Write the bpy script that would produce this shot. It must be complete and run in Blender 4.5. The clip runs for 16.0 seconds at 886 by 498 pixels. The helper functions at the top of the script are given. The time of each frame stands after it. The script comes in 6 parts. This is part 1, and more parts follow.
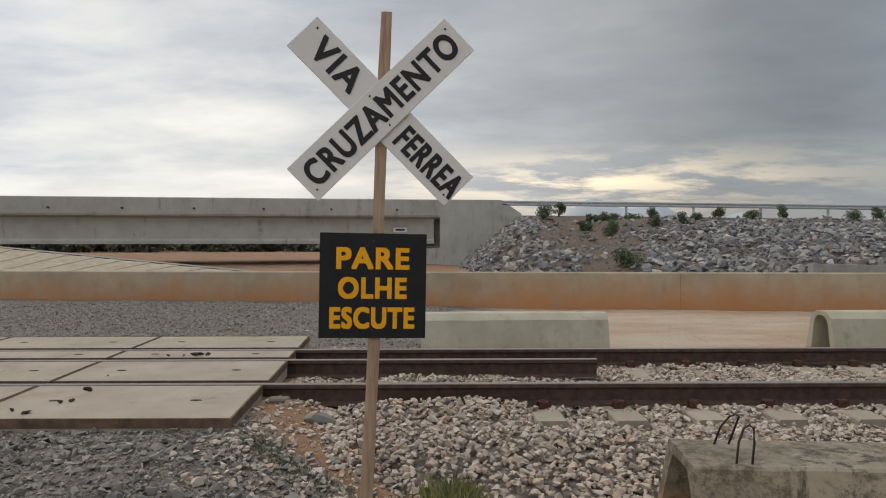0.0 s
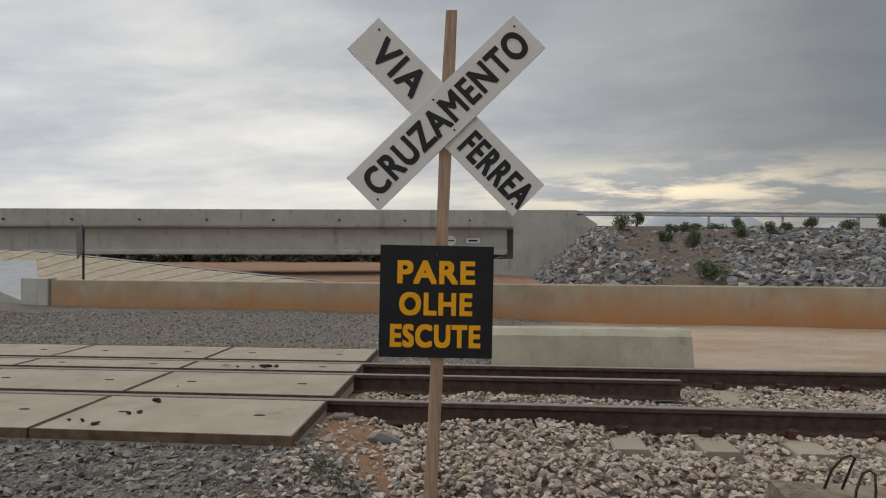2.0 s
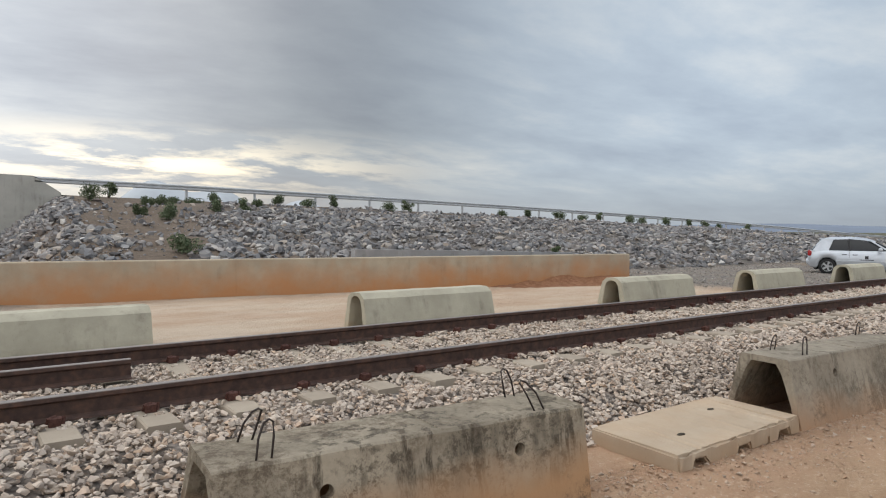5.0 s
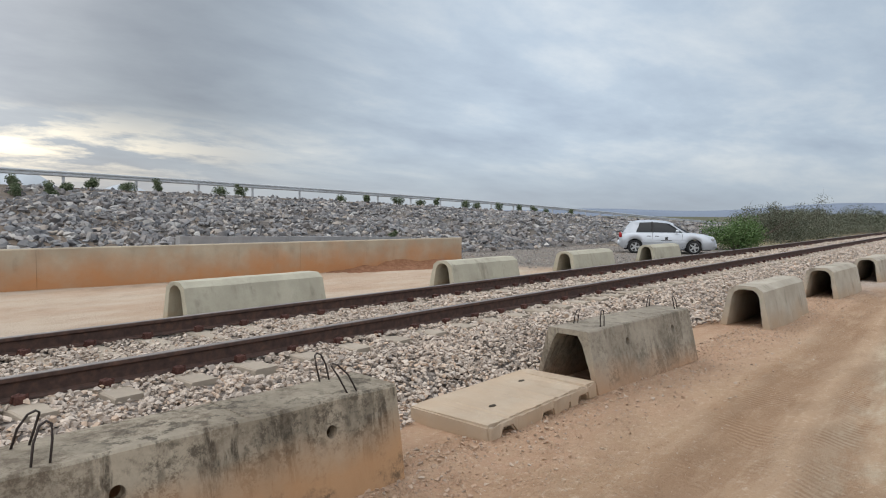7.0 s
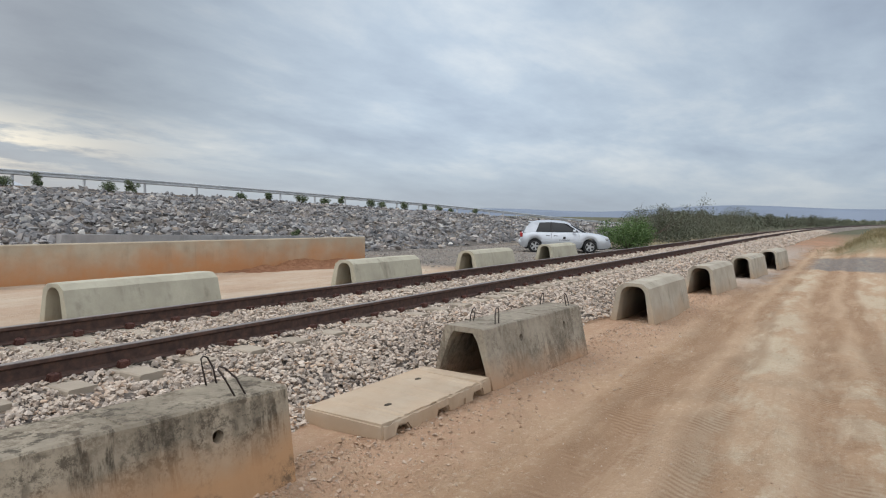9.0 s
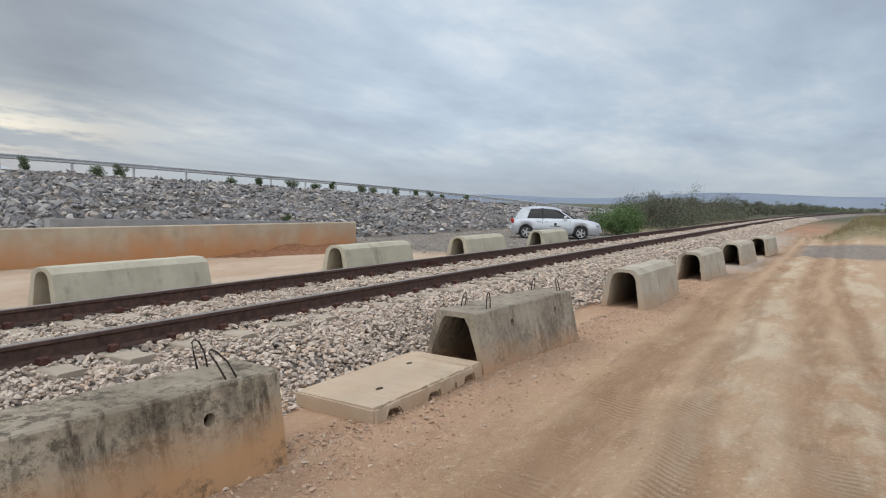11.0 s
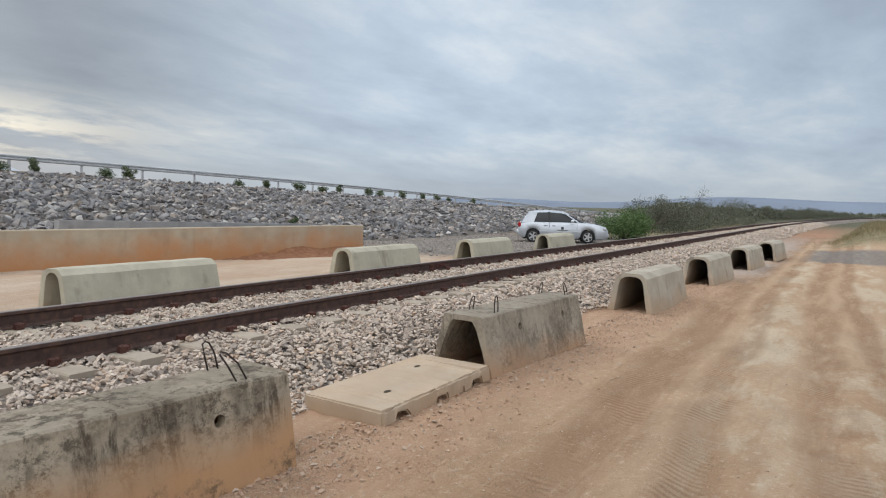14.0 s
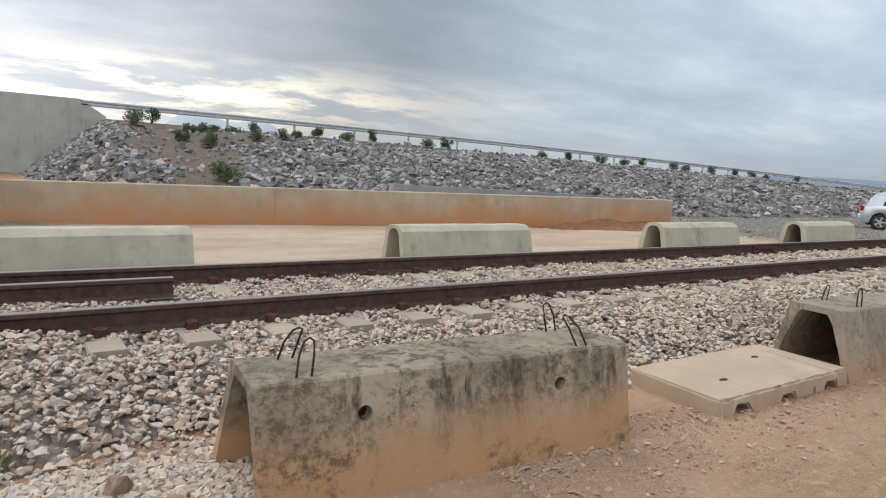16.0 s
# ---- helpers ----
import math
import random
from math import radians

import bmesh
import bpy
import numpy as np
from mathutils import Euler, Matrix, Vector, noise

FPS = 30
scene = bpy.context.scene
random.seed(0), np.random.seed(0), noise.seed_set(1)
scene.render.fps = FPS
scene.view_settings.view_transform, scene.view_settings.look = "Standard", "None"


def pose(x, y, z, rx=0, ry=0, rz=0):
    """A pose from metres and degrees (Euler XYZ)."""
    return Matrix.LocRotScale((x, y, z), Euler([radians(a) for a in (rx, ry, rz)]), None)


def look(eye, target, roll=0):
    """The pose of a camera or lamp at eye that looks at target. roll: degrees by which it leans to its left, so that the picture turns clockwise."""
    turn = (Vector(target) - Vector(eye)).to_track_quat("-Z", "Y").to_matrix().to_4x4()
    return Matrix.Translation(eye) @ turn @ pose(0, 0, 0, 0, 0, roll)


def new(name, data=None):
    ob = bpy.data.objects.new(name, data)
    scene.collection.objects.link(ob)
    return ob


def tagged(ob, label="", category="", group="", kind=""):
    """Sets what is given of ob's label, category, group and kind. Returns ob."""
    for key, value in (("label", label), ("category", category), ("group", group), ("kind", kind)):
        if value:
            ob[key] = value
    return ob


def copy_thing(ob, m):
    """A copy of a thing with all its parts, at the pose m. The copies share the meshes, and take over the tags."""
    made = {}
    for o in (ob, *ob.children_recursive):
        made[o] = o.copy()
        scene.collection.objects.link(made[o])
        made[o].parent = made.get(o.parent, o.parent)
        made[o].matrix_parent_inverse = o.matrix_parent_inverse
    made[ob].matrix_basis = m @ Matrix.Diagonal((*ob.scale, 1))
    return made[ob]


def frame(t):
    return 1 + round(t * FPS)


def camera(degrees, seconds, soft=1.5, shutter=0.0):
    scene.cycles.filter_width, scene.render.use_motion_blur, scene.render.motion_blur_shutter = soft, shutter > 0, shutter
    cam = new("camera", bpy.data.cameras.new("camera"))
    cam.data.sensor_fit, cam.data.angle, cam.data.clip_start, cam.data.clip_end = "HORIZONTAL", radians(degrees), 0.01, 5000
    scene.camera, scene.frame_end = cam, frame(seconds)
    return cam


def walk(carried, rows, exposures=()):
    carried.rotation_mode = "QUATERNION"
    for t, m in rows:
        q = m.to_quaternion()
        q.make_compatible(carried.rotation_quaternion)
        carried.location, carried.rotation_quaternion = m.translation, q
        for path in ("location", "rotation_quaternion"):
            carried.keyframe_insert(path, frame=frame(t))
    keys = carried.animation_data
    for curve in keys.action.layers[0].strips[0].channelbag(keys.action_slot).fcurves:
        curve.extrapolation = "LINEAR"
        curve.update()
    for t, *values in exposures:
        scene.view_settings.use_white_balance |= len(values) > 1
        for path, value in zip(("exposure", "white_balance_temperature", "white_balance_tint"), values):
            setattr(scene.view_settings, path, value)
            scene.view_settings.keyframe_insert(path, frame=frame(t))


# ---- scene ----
cam = camera(67.7, 16.0, 1.1)
EXPOSURES = [(0, -0.51, 6850, 10), (2.0, -0.68, 6900, 10), (3.0, -0.60, 6800, 10), (3.5, -0.32, 6800, 10), (4.0, -0.18, 6800, 10), (5.0, -0.05, 6650, 10), (7.5, 0.03, 6520, 10), (13.0, 0.05, 6500, 10), (14.5, 0.03, 6500, 10), (15.5, 0.11, 6500, 10), (16.0, 0.10, 6500, 10)]
PATH = [
    (0, (1.137, -5.26, 1.133), (1.135, -3.26, 1.109), -0.2),
    (0.5, (1.063, -5.099, 1.149), (1.007, -3.1, 1.145), 0.3),
    (1, (1.059, -5.025, 1.148), (0.975, -3.027, 1.126), 0.4),
    (1.5, (1.122, -5.001, 1.149), (0.945, -3.009, 1.16), 0.8),
    (2, (1.163, -5.016, 1.144), (0.939, -3.029, 1.153), -0.1),
    (2.5, (1.218, -5.02, 1.159), (1.144, -3.021, 1.17), 0.0),
    (3, (1.292, -5.02, 1.163), (1.499, -3.031, 1.153), -0.4),
    (3.5, (1.368, -5.045, 1.16), (1.939, -3.129, 1.159), -0.6),
    (4, (1.407, -5.036, 1.158), (2.252, -3.223, 1.135), -0.0),
    (4.5, (1.436, -5.04, 1.151), (2.452, -3.318, 1.116), 1.0),
    (5, (1.403, -5.082, 1.153), (2.589, -3.472, 1.089), 0.6),
    (5.2, (1.371, -5.096, 1.145), (2.606, -3.525, 1.079), 0.9),
    (7.3, (1.525, -5.242, 1.145), (3.083, -3.992, 1.044), 0.4),
    (7.5, (1.503, -5.261, 1.152), (3.076, -4.03, 1.057), 0.5),
    (8, (1.509, -5.296, 1.155), (3.131, -4.129, 1.07), 0.4),
    (8.5, (1.521, -5.302, 1.154), (3.199, -4.218, 1.063), 0.6),
    (9, (1.545, -5.296, 1.15), (3.242, -4.243, 1.046), 0.8),
    (9.2, (1.545, -5.306, 1.145), (3.241, -4.251, 1.041), 0.2),
    (11.3, (1.547, -5.287, 1.138), (3.26, -4.266, 0.994), 1.3),
    (11.5, (1.533, -5.29, 1.143), (3.248, -4.268, 1.013), 1.5),
    (12, (1.531, -5.245, 1.141), (3.24, -4.216, 1.001), 2.1),
    (12.5, (1.535, -5.245, 1.138), (3.226, -4.187, 0.998), 2.3),
    (13, (1.541, -5.251, 1.138), (3.231, -4.191, 0.997), 2.5),
    (13.5, (1.539, -5.27, 1.14), (3.242, -4.23, 1.007), 1.9),
    (14, (1.524, -5.281, 1.14), (3.224, -4.236, 1.004), 1.3),
    (14.5, (1.535, -5.255, 1.125), (3.186, -4.139, 0.961), 1.3),
    (15, (1.532, -5.206, 1.113), (3.088, -3.971, 0.886), 1.8),
    (15.5, (1.498, -5.123, 1.089), (2.879, -3.698, 0.835), 2.4),
    (16, (1.42, -4.963, 1.074), (2.515, -3.308, 0.826), 2.9),
]
walk(cam, [(t, look(eye, target, roll)) for t, eye, target, roll in PATH], EXPOSURES)

# ---------------- light: overcast late afternoon, glow low in the sky beyond the embankment ----------------
SUN_AZ, SUN_EL = 14.0, 24.0          # degrees east of +y, degrees up
scene.view_settings.exposure = 0.0


def build_world():
    w = bpy.data.worlds.new("overcast_sky")
    scene.world = w
    w.use_nodes = True
    nt = w.node_tree
    nt.nodes.clear()
    N, L = nt.nodes.new, nt.links.new

    def math_node(op, a, b=None, clamp=False):
        n = N("ShaderNodeMath")
        n.operation, n.use_clamp = op, clamp
        for i, v in enumerate((a, b)):
            if v is None:
                continue
            if isinstance(v, (int, float)):
                n.inputs[i].default_value = v
            else:
                L(v, n.inputs[i])
        return n.outputs[0]

    def ramp(fac, stops):
        n = N("ShaderNodeValToRGB")
        e = n.color_ramp.elements
        e[0].position, e[0].color = stops[0][0], (*stops[0][1], 1)
        e[1].position, e[1].color = stops[-1][0], (*stops[-1][1], 1)
        for p, c in stops[1:-1]:
            k = e.new(p)
            k.color = (*c, 1)
        L(fac, n.inputs[0])
        return n.outputs[0]

    def mix(kind, fac, a, b):
        n = N("ShaderNodeMix")
        n.data_type, n.blend_type = "RGBA", kind
        if isinstance(fac, (int, float)):
            n.inputs[0].default_value = fac
        else:
            L(fac, n.inputs[0])
        for i, v in ((6, a), (7, b)):
            if isinstance(v, tuple):
                n.inputs[i].default_value = (*v, 1)
            else:
                L(v, n.inputs[i])
        return n.outputs[2]

    tc = N("ShaderNodeTexCoord")
    sep = N("ShaderNodeSeparateXYZ")
    L(tc.outputs["Generated"], sep.inputs[0])
    x, y, z = sep.outputs
    zz = math_node("ADD", math_node("MAXIMUM", z, 0.0), 0.16)
    com = N("ShaderNodeCombineXYZ")
    L(math_node("DIVIDE", x, zz), com.inputs[0])
    L(math_node("DIVIDE", y, zz), com.inputs[1])

    def noise_tex(scale, detail, rough, off, distort=0.0):
        mp = N("ShaderNodeMapping")
        mp.inputs["Location"].default_value = off
        mp.inputs["Scale"].default_value = (scale * 0.85, scale * 1.25, scale)
        mp.inputs["Rotation"].default_value = (0, 0, 0.25)
        L(com.outputs[0], mp.inputs[0])
        n = N("ShaderNodeTexNoise")
        n.inputs["Scale"].default_value = 1.0
        n.inputs["Detail"].default_value = detail
        n.inputs["Roughness"].default_value = rough
        n.inputs["Distortion"].default_value = distort
        L(mp.outputs[0], n.inputs["Vector"])
        return n.outputs[0]

    big = noise_tex(0.33, 3.0, 0.5, (1.7, 4.1, 0.0), 0.3)
    fine = noise_tex(1.3, 8.0, 0.6, (3.3, 0.4, 2.0), 0.15)
    dens = math_node("ADD", math_node("MULTIPLY", big, 0.62), math_node("MULTIPLY", fine, 0.38))
    # clouds: grey-blue bellies to bright grey-white tops, whiter to the west (-x), bluer to the east
    west = ramp(dens, [(0.38, (0.48, 0.53, 0.61)), (0.46, (0.64, 0.68, 0.74)), (0.53, (0.83, 0.85, 0.87)), (0.62, (1.06, 1.06, 1.05))])
    east = ramp(dens, [(0.38, (0.285, 0.335, 0.42)), (0.46, (0.35, 0.42, 0.515)), (0.54, (0.43, 0.51, 0.60)), (0.63, (0.60, 0.65, 0.69))])
    side = math_node("ADD", math_node("MULTIPLY", x, 1.45), 0.42, True)
    cloud = mix("MIX", side, west, east)
    # glow where the sun stands behind the cloud, broken into streaks
    az = radians(13.0)
    dot = math_node("ADD", math_node("MULTIPLY", x, math.sin(az)), math_node("MULTIPLY", y, math.cos(az)))
    near_az = math_node("POWER", math_node("MAXIMUM", dot, 0.0), 26.0)
    band = math_node("SUBTRACT", 1.0, math_node("MULTIPLY", math_node("ABSOLUTE", math_node("SUBTRACT", z, 0.085)), 17.0), True)
    streak = noise_tex(1.6, 7.0, 0.62, (8.0, 2.0, 5.0), 0.12)
    streak = math_node("MULTIPLY", math_node("SUBTRACT", streak, 0.44), 8.0, True)
    glow = math_node("MULTIPLY", math_node("MULTIPLY", near_az, band), streak, True)
    cloud = mix("MIX", glow, cloud, (1.75, 1.55, 1.18))
    # pale haze at the horizon
    haze = math_node("SUBTRACT", 1.0, math_node("MULTIPLY", math_node("ABSOLUTE", z), 11.0), True)
    hz_col = mix("MIX", side, (0.86, 0.85, 0.82), (0.36, 0.42, 0.485))
    cloud = mix("MIX", math_node("MULTIPLY", haze, 0.75), cloud, hz_col)
    # a heavy bank of cloud stands east of the glow, thinner cloud beyond it
    azn = math_node("ARCTAN2", x, y)
    bank_d = math_node("POWER", math_node("DIVIDE", math_node("SUBTRACT", azn, radians(28.0)), radians(13.0)), 2.0)
    thin_d = math_node("POWER", math_node("DIVIDE", math_node("SUBTRACT", azn, radians(60.0)), radians(14.0)), 2.0)
    west_l = math_node("MULTIPLY", math_node("SUBTRACT", radians(14.0), azn), 1.0, True)
    lift = math_node("MINIMUM", math_node("MULTIPLY", z, 7.0), 1.0)
    shade = math_node("MULTIPLY", math_node("EXPONENT", math_node("MULTIPLY", bank_d, -1.0)), -0.37)
    shade = math_node("MULTIPLY", math_node("ADD", shade, math_node("MULTIPLY", math_node("EXPONENT", math_node("MULTIPLY", thin_d, -1.0)), 0.17)), lift)
    shade = math_node("ADD", math_node("ADD", shade, 1.0), math_node("MULTIPLY", west_l, 0.5))
    sh = N("ShaderNodeVectorMath")
    sh.operation = "SCALE"
    L(cloud, sh.inputs[0])
    L(shade, sh.inputs[3])
    cloud = sh.outputs[0]
    # an overcast sky brightens towards the zenith
    top = math_node("MULTIPLY", math_node("SUBTRACT", z, 0.45), 1.5)
    top = math_node("ADD", math_node("MULTIPLY", math_node("MAXIMUM", top, 0.0), 1.0), 1.0)
    sc = N("ShaderNodeVectorMath")
    sc.operation = "SCALE"
    L(cloud, sc.inputs[0])
    L(top, sc.inputs[3])
    sky = N("ShaderNodeTexSky")
    sky.sky_type, sky.sun_disc = "NISHITA", False
    sky.sun_elevation, sky.sun_rotation = radians(SUN_EL), radians(SUN_AZ)
    b1, b2, add, out = N("ShaderNodeBackground"), N("ShaderNodeBackground"), N("ShaderNodeAddShader"), N("ShaderNodeOutputWorld")
    L(sc.outputs[0], b1.inputs[0])
    b1.inputs[1].default_value = 1.0
    L(sky.outputs[0], b2.inputs[0])
    b2.inputs[1].default_value = 0.006
    L(b1.outputs[0], add.inputs[0])
    L(b2.outputs[0], add.inputs[1])
    L(add.outputs[0], out.inputs[0])


build_world()
sun_data = bpy.data.lights.new("sun", "SUN")
sun_data.energy, sun_data.angle, sun_data.color = 0.95, radians(28), (1.0, 0.96, 0.91)
sun = new("sun", sun_data)
_a, _e = radians(SUN_AZ), radians(SUN_EL + 22)
sun.matrix_world = look((40 * math.sin(_a) * math.cos(_e), 40 * math.cos(_a) * math.cos(_e), 40 * math.sin(_e)), (0, 0, 0))


# ---------------- materials ----------------
class Mat:
    """A node material with short-hands."""

    def __init__(self, name, rough=0.8, metal=0.0, spec=0.3):
        self.m = bpy.data.materials.new(name)
        self.m.use_nodes = True
        self.nt = self.m.node_tree
        self.b = self.nt.nodes["Principled BSDF"]
        self.b.inputs["Roughness"].default_value = rough
        self.b.inputs["Metallic"].default_value = metal
        self.b.inputs["Specular IOR Level"].default_value = spec
        self.tc = self.nt.nodes.new("ShaderNodeTexCoord")
        self.geo = self.nt.nodes.new("ShaderNodeNewGeometry")
        self.info = self.nt.nodes.new("ShaderNodeObjectInfo")

    def link(self, a, b):
        self.nt.links.new(a, b)

    def put(self, v, socket):
        if isinstance(v, (int, float)):
            socket.default_value = v
        elif isinstance(v, tuple):
            socket.default_value = (*v, 1) if len(v) == 3 and socket.type == "RGBA" else v
        else:
            self.link(v, socket)

    def noise(self, scale, detail=4.0, rough=0.55, world=True, stretch=None, off=None, distort=0.0):
        src = self.geo.outputs["Position"] if world else self.tc.outputs["Object"]
        if stretch or off:
            mp = self.nt.nodes.new("ShaderNodeMapping")
            mp.inputs["Scale"].default_value = stretch or (1, 1, 1)
            mp.inputs["Location"].default_value = off or (0, 0, 0)
            self.link(src, mp.inputs[0])
            src = mp.outputs[0]
        n = self.nt.nodes.new("ShaderNodeTexNoise")
        n.inputs["Scale"].default_value, n.inputs["Detail"].default_value = scale, detail
        n.inputs["Roughness"].default_value, n.inputs["Distortion"].default_value = rough, distort
        self.link(src, n.inputs["Vector"])
        return n.outputs[0]

    def voronoi(self, scale, feature="F1", out="Distance"):
        n = self.nt.nodes.new("ShaderNodeTexVoronoi")
        n.feature = feature
        n.inputs["Scale"].default_value = scale
        self.link(self.geo.outputs["Position"], n.inputs["Vector"])
        return n.outputs[out]

    def xyz(self, world=True):
        s = self.nt.nodes.new("ShaderNodeSeparateXYZ")
        self.link(self.geo.outputs["Position"] if world else self.tc.outputs["Object"], s.inputs[0])
        return s.outputs

    def math(self, op, a, b=0.0, clamp=False):
        n = self.nt.nodes.new("ShaderNodeMath")
        n.operation, n.use_clamp = op, clamp
        self.put(a, n.inputs[0])
        self.put(b, n.inputs[1])
        return n.outputs[0]

    def span(self, v, lo, hi, a=0.0, b=1.0):
        n = self.nt.nodes.new("ShaderNodeMapRange")
        n.clamp = True
        for i, k in enumerate((v, lo, hi, a, b)):
            self.put(k, n.inputs[i])
        return n.outputs[0]

    def ramp(self, fac, stops):
        n = self.nt.nodes.new("ShaderNodeValToRGB")
        e = n.color_ramp.elements
        e[0].position, e[0].color = stops[0][0], (*stops[0][1], 1)
        e[1].position, e[1].color = stops[-1][0], (*stops[-1][1], 1)
        for p, c in stops[1:-1]:
            e.new(p).color = (*c, 1)
        self.put(fac, n.inputs[0])
        return n.outputs[0]

    def mix(self, fac, a, b, kind="MIX"):
        n = self.nt.nodes.new("ShaderNodeMix")
        n.data_type, n.blend_type = "RGBA", kind
        self.put(fac, n.inputs[0])
        self.put(a, n.inputs[6])
        self.put(b, n.inputs[7])
        return n.outputs[2]

    def bump(self, h, strength=0.4, dist=0.01):
        n = self.nt.nodes.new("ShaderNodeBump")
        n.inputs["Strength"].default_value, n.inputs["Distance"].default_value = strength, dist
        self.link(h, n.inputs["Height"])
        if self.b.inputs["Normal"].links:
            self.link(self.b.inputs["Normal"].links[0].from_socket, n.inputs["Normal"])
        self.link(n.outputs[0], self.b.inputs["Normal"])
        return self

    def color(self, c):
        self.put(c, self.b.inputs["Base Color"])
        return self

    def rough(self, r):
        self.put(r, self.b.inputs["Roughness"])
        return self


def stone_mat(name, stops, rough=0.85):
    m = Mat(name, rough)
    base = m.ramp(m.geo.outputs["Random Per Island"], stops)
    g = m.noise(45, 5, 0.65)
    c = m.mix(m.span(g, 0.3, 0.7, 0.0, 0.55), base, m.mix(0.5, base, (0.12, 0.11, 0.10)), "MIX")
    dust = m.span(m.noise(1.3, 3), 0.45, 0.7, 0.0, 0.35)
    m.color(m.mix(dust, c, (0.42, 0.34, 0.28)))
    m.bump(g, 0.5, 0.006)
    return m.m


def concrete_mat(name, light, dark, dirt=(0.36, 0.22, 0.12), streak=0.5, soil_to=None, soil=0.8, scale=1.0, heavy=False):
    """Cast concrete: blotches, fine grain, weather streaks, soil splashed up from below."""
    m = Mat(name, 0.9, 0.0, 0.2)
    blot = m.noise(1.6 * scale, 6, 0.62)
    fine = m.noise(38, 5, 0.7)
    c = m.mix(m.span(blot, 0.35, 0.66), light, dark)
    c = m.mix(m.span(fine, 0.35, 0.75, 0.0, 0.4), c, dark)
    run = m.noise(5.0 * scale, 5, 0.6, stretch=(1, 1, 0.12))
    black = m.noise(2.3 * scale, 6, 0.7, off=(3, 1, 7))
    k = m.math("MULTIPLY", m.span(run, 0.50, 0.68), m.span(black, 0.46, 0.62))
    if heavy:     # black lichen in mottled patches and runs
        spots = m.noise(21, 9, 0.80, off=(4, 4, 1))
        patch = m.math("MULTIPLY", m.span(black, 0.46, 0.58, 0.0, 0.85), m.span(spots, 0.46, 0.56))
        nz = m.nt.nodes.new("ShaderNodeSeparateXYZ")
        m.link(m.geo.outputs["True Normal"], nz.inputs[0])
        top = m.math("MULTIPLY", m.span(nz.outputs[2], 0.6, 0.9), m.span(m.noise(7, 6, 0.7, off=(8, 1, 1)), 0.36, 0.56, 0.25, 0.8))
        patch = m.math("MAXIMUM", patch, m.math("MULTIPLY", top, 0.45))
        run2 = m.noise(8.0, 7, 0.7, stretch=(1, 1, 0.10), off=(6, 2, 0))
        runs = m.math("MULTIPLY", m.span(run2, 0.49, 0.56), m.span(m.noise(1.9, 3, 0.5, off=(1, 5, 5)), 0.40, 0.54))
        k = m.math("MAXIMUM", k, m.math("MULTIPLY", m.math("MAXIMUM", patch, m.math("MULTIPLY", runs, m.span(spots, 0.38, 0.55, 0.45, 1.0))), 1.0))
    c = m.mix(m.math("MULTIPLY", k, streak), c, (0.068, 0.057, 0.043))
    if soil_to:
        z0, z1 = soil_to
        edge = m.math("ADD", m.xyz()[2], m.math("MULTIPLY", m.math("SUBTRACT", m.noise(1.7, 5, 0.6, off=(9, 4, 2)), 0.5), (z1 - z0) * 1.6))
        c = m.mix(m.span(edge, z0, z1, soil, 0.0), c, dirt)
        if heavy:     # lichen also grows through the dried soil
            low = m.math("MULTIPLY", m.span(m.noise(2.1, 5, 0.65, off=(2, 7, 3)), 0.46, 0.56), m.span(m.noise(19, 9, 0.8, off=(7, 1, 4)), 0.45, 0.57))
            c = m.mix(m.math("MULTIPLY", low, 0.75 * streak), c, (0.085, 0.062, 0.043))
    pits = m.math("SUBTRACT", 1.0, m.span(m.voronoi(30), 0.05, 0.14))
    c = m.mix(m.math("MULTIPLY", pits, m.span(m.noise(3, 2, off=(2, 2, 2)), 0.5, 0.6, 0.0, 0.5)), c, (0.10, 0.09, 0.08))
    m.color(c)
    m.bump(fine, 0.35, 0.004).bump(blot, 0.25, 0.02)
    return m.m


BALLAST_MAT = stone_mat("ballast_stone", [(0.0, (0.33, 0.276, 0.232)), (0.25, (0.56, 0.464, 0.38)), (0.5, (0.43, 0.369, 0.317)), (0.72, (0.64, 0.543, 0.457)), (0.88, (0.51, 0.365, 0.26)), (1.0, (0.25, 0.22, 0.195))])
GREYSTONE_MAT = stone_mat("grey_gravel_stone", [(0.0, (0.14, 0.13, 0.12)), (0.4, (0.22, 0.21, 0.19)), (0.75, (0.32, 0.30, 0.27)), (0.9, (0.24, 0.19, 0.15)), (1.0, (0.44, 0.42, 0.39))])
RIPRAP_MAT = stone_mat("riprap_stone", [(0.0, (0.085, 0.086, 0.092)), (0.3, (0.165, 0.168, 0.178)), (0.55, (0.255, 0.257, 0.265)), (0.74, (0.125, 0.122, 0.125)), (0.88, (0.40, 0.395, 0.385)), (0.95, (0.34, 0.285, 0.235)), (1.0, (0.56, 0.55, 0.53))])
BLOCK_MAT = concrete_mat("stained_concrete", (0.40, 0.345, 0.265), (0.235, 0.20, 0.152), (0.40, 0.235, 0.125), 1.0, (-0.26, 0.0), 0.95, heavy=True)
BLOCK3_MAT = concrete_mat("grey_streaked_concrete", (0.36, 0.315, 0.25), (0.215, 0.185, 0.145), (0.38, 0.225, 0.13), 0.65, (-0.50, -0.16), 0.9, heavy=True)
BLOCK2_MAT = concrete_mat("pale_green_grey_concrete", (0.46, 0.43, 0.34), (0.345, 0.32, 0.25), (0.36, 0.23, 0.13), 0.45, (-0.5, -0.2), 0.6)
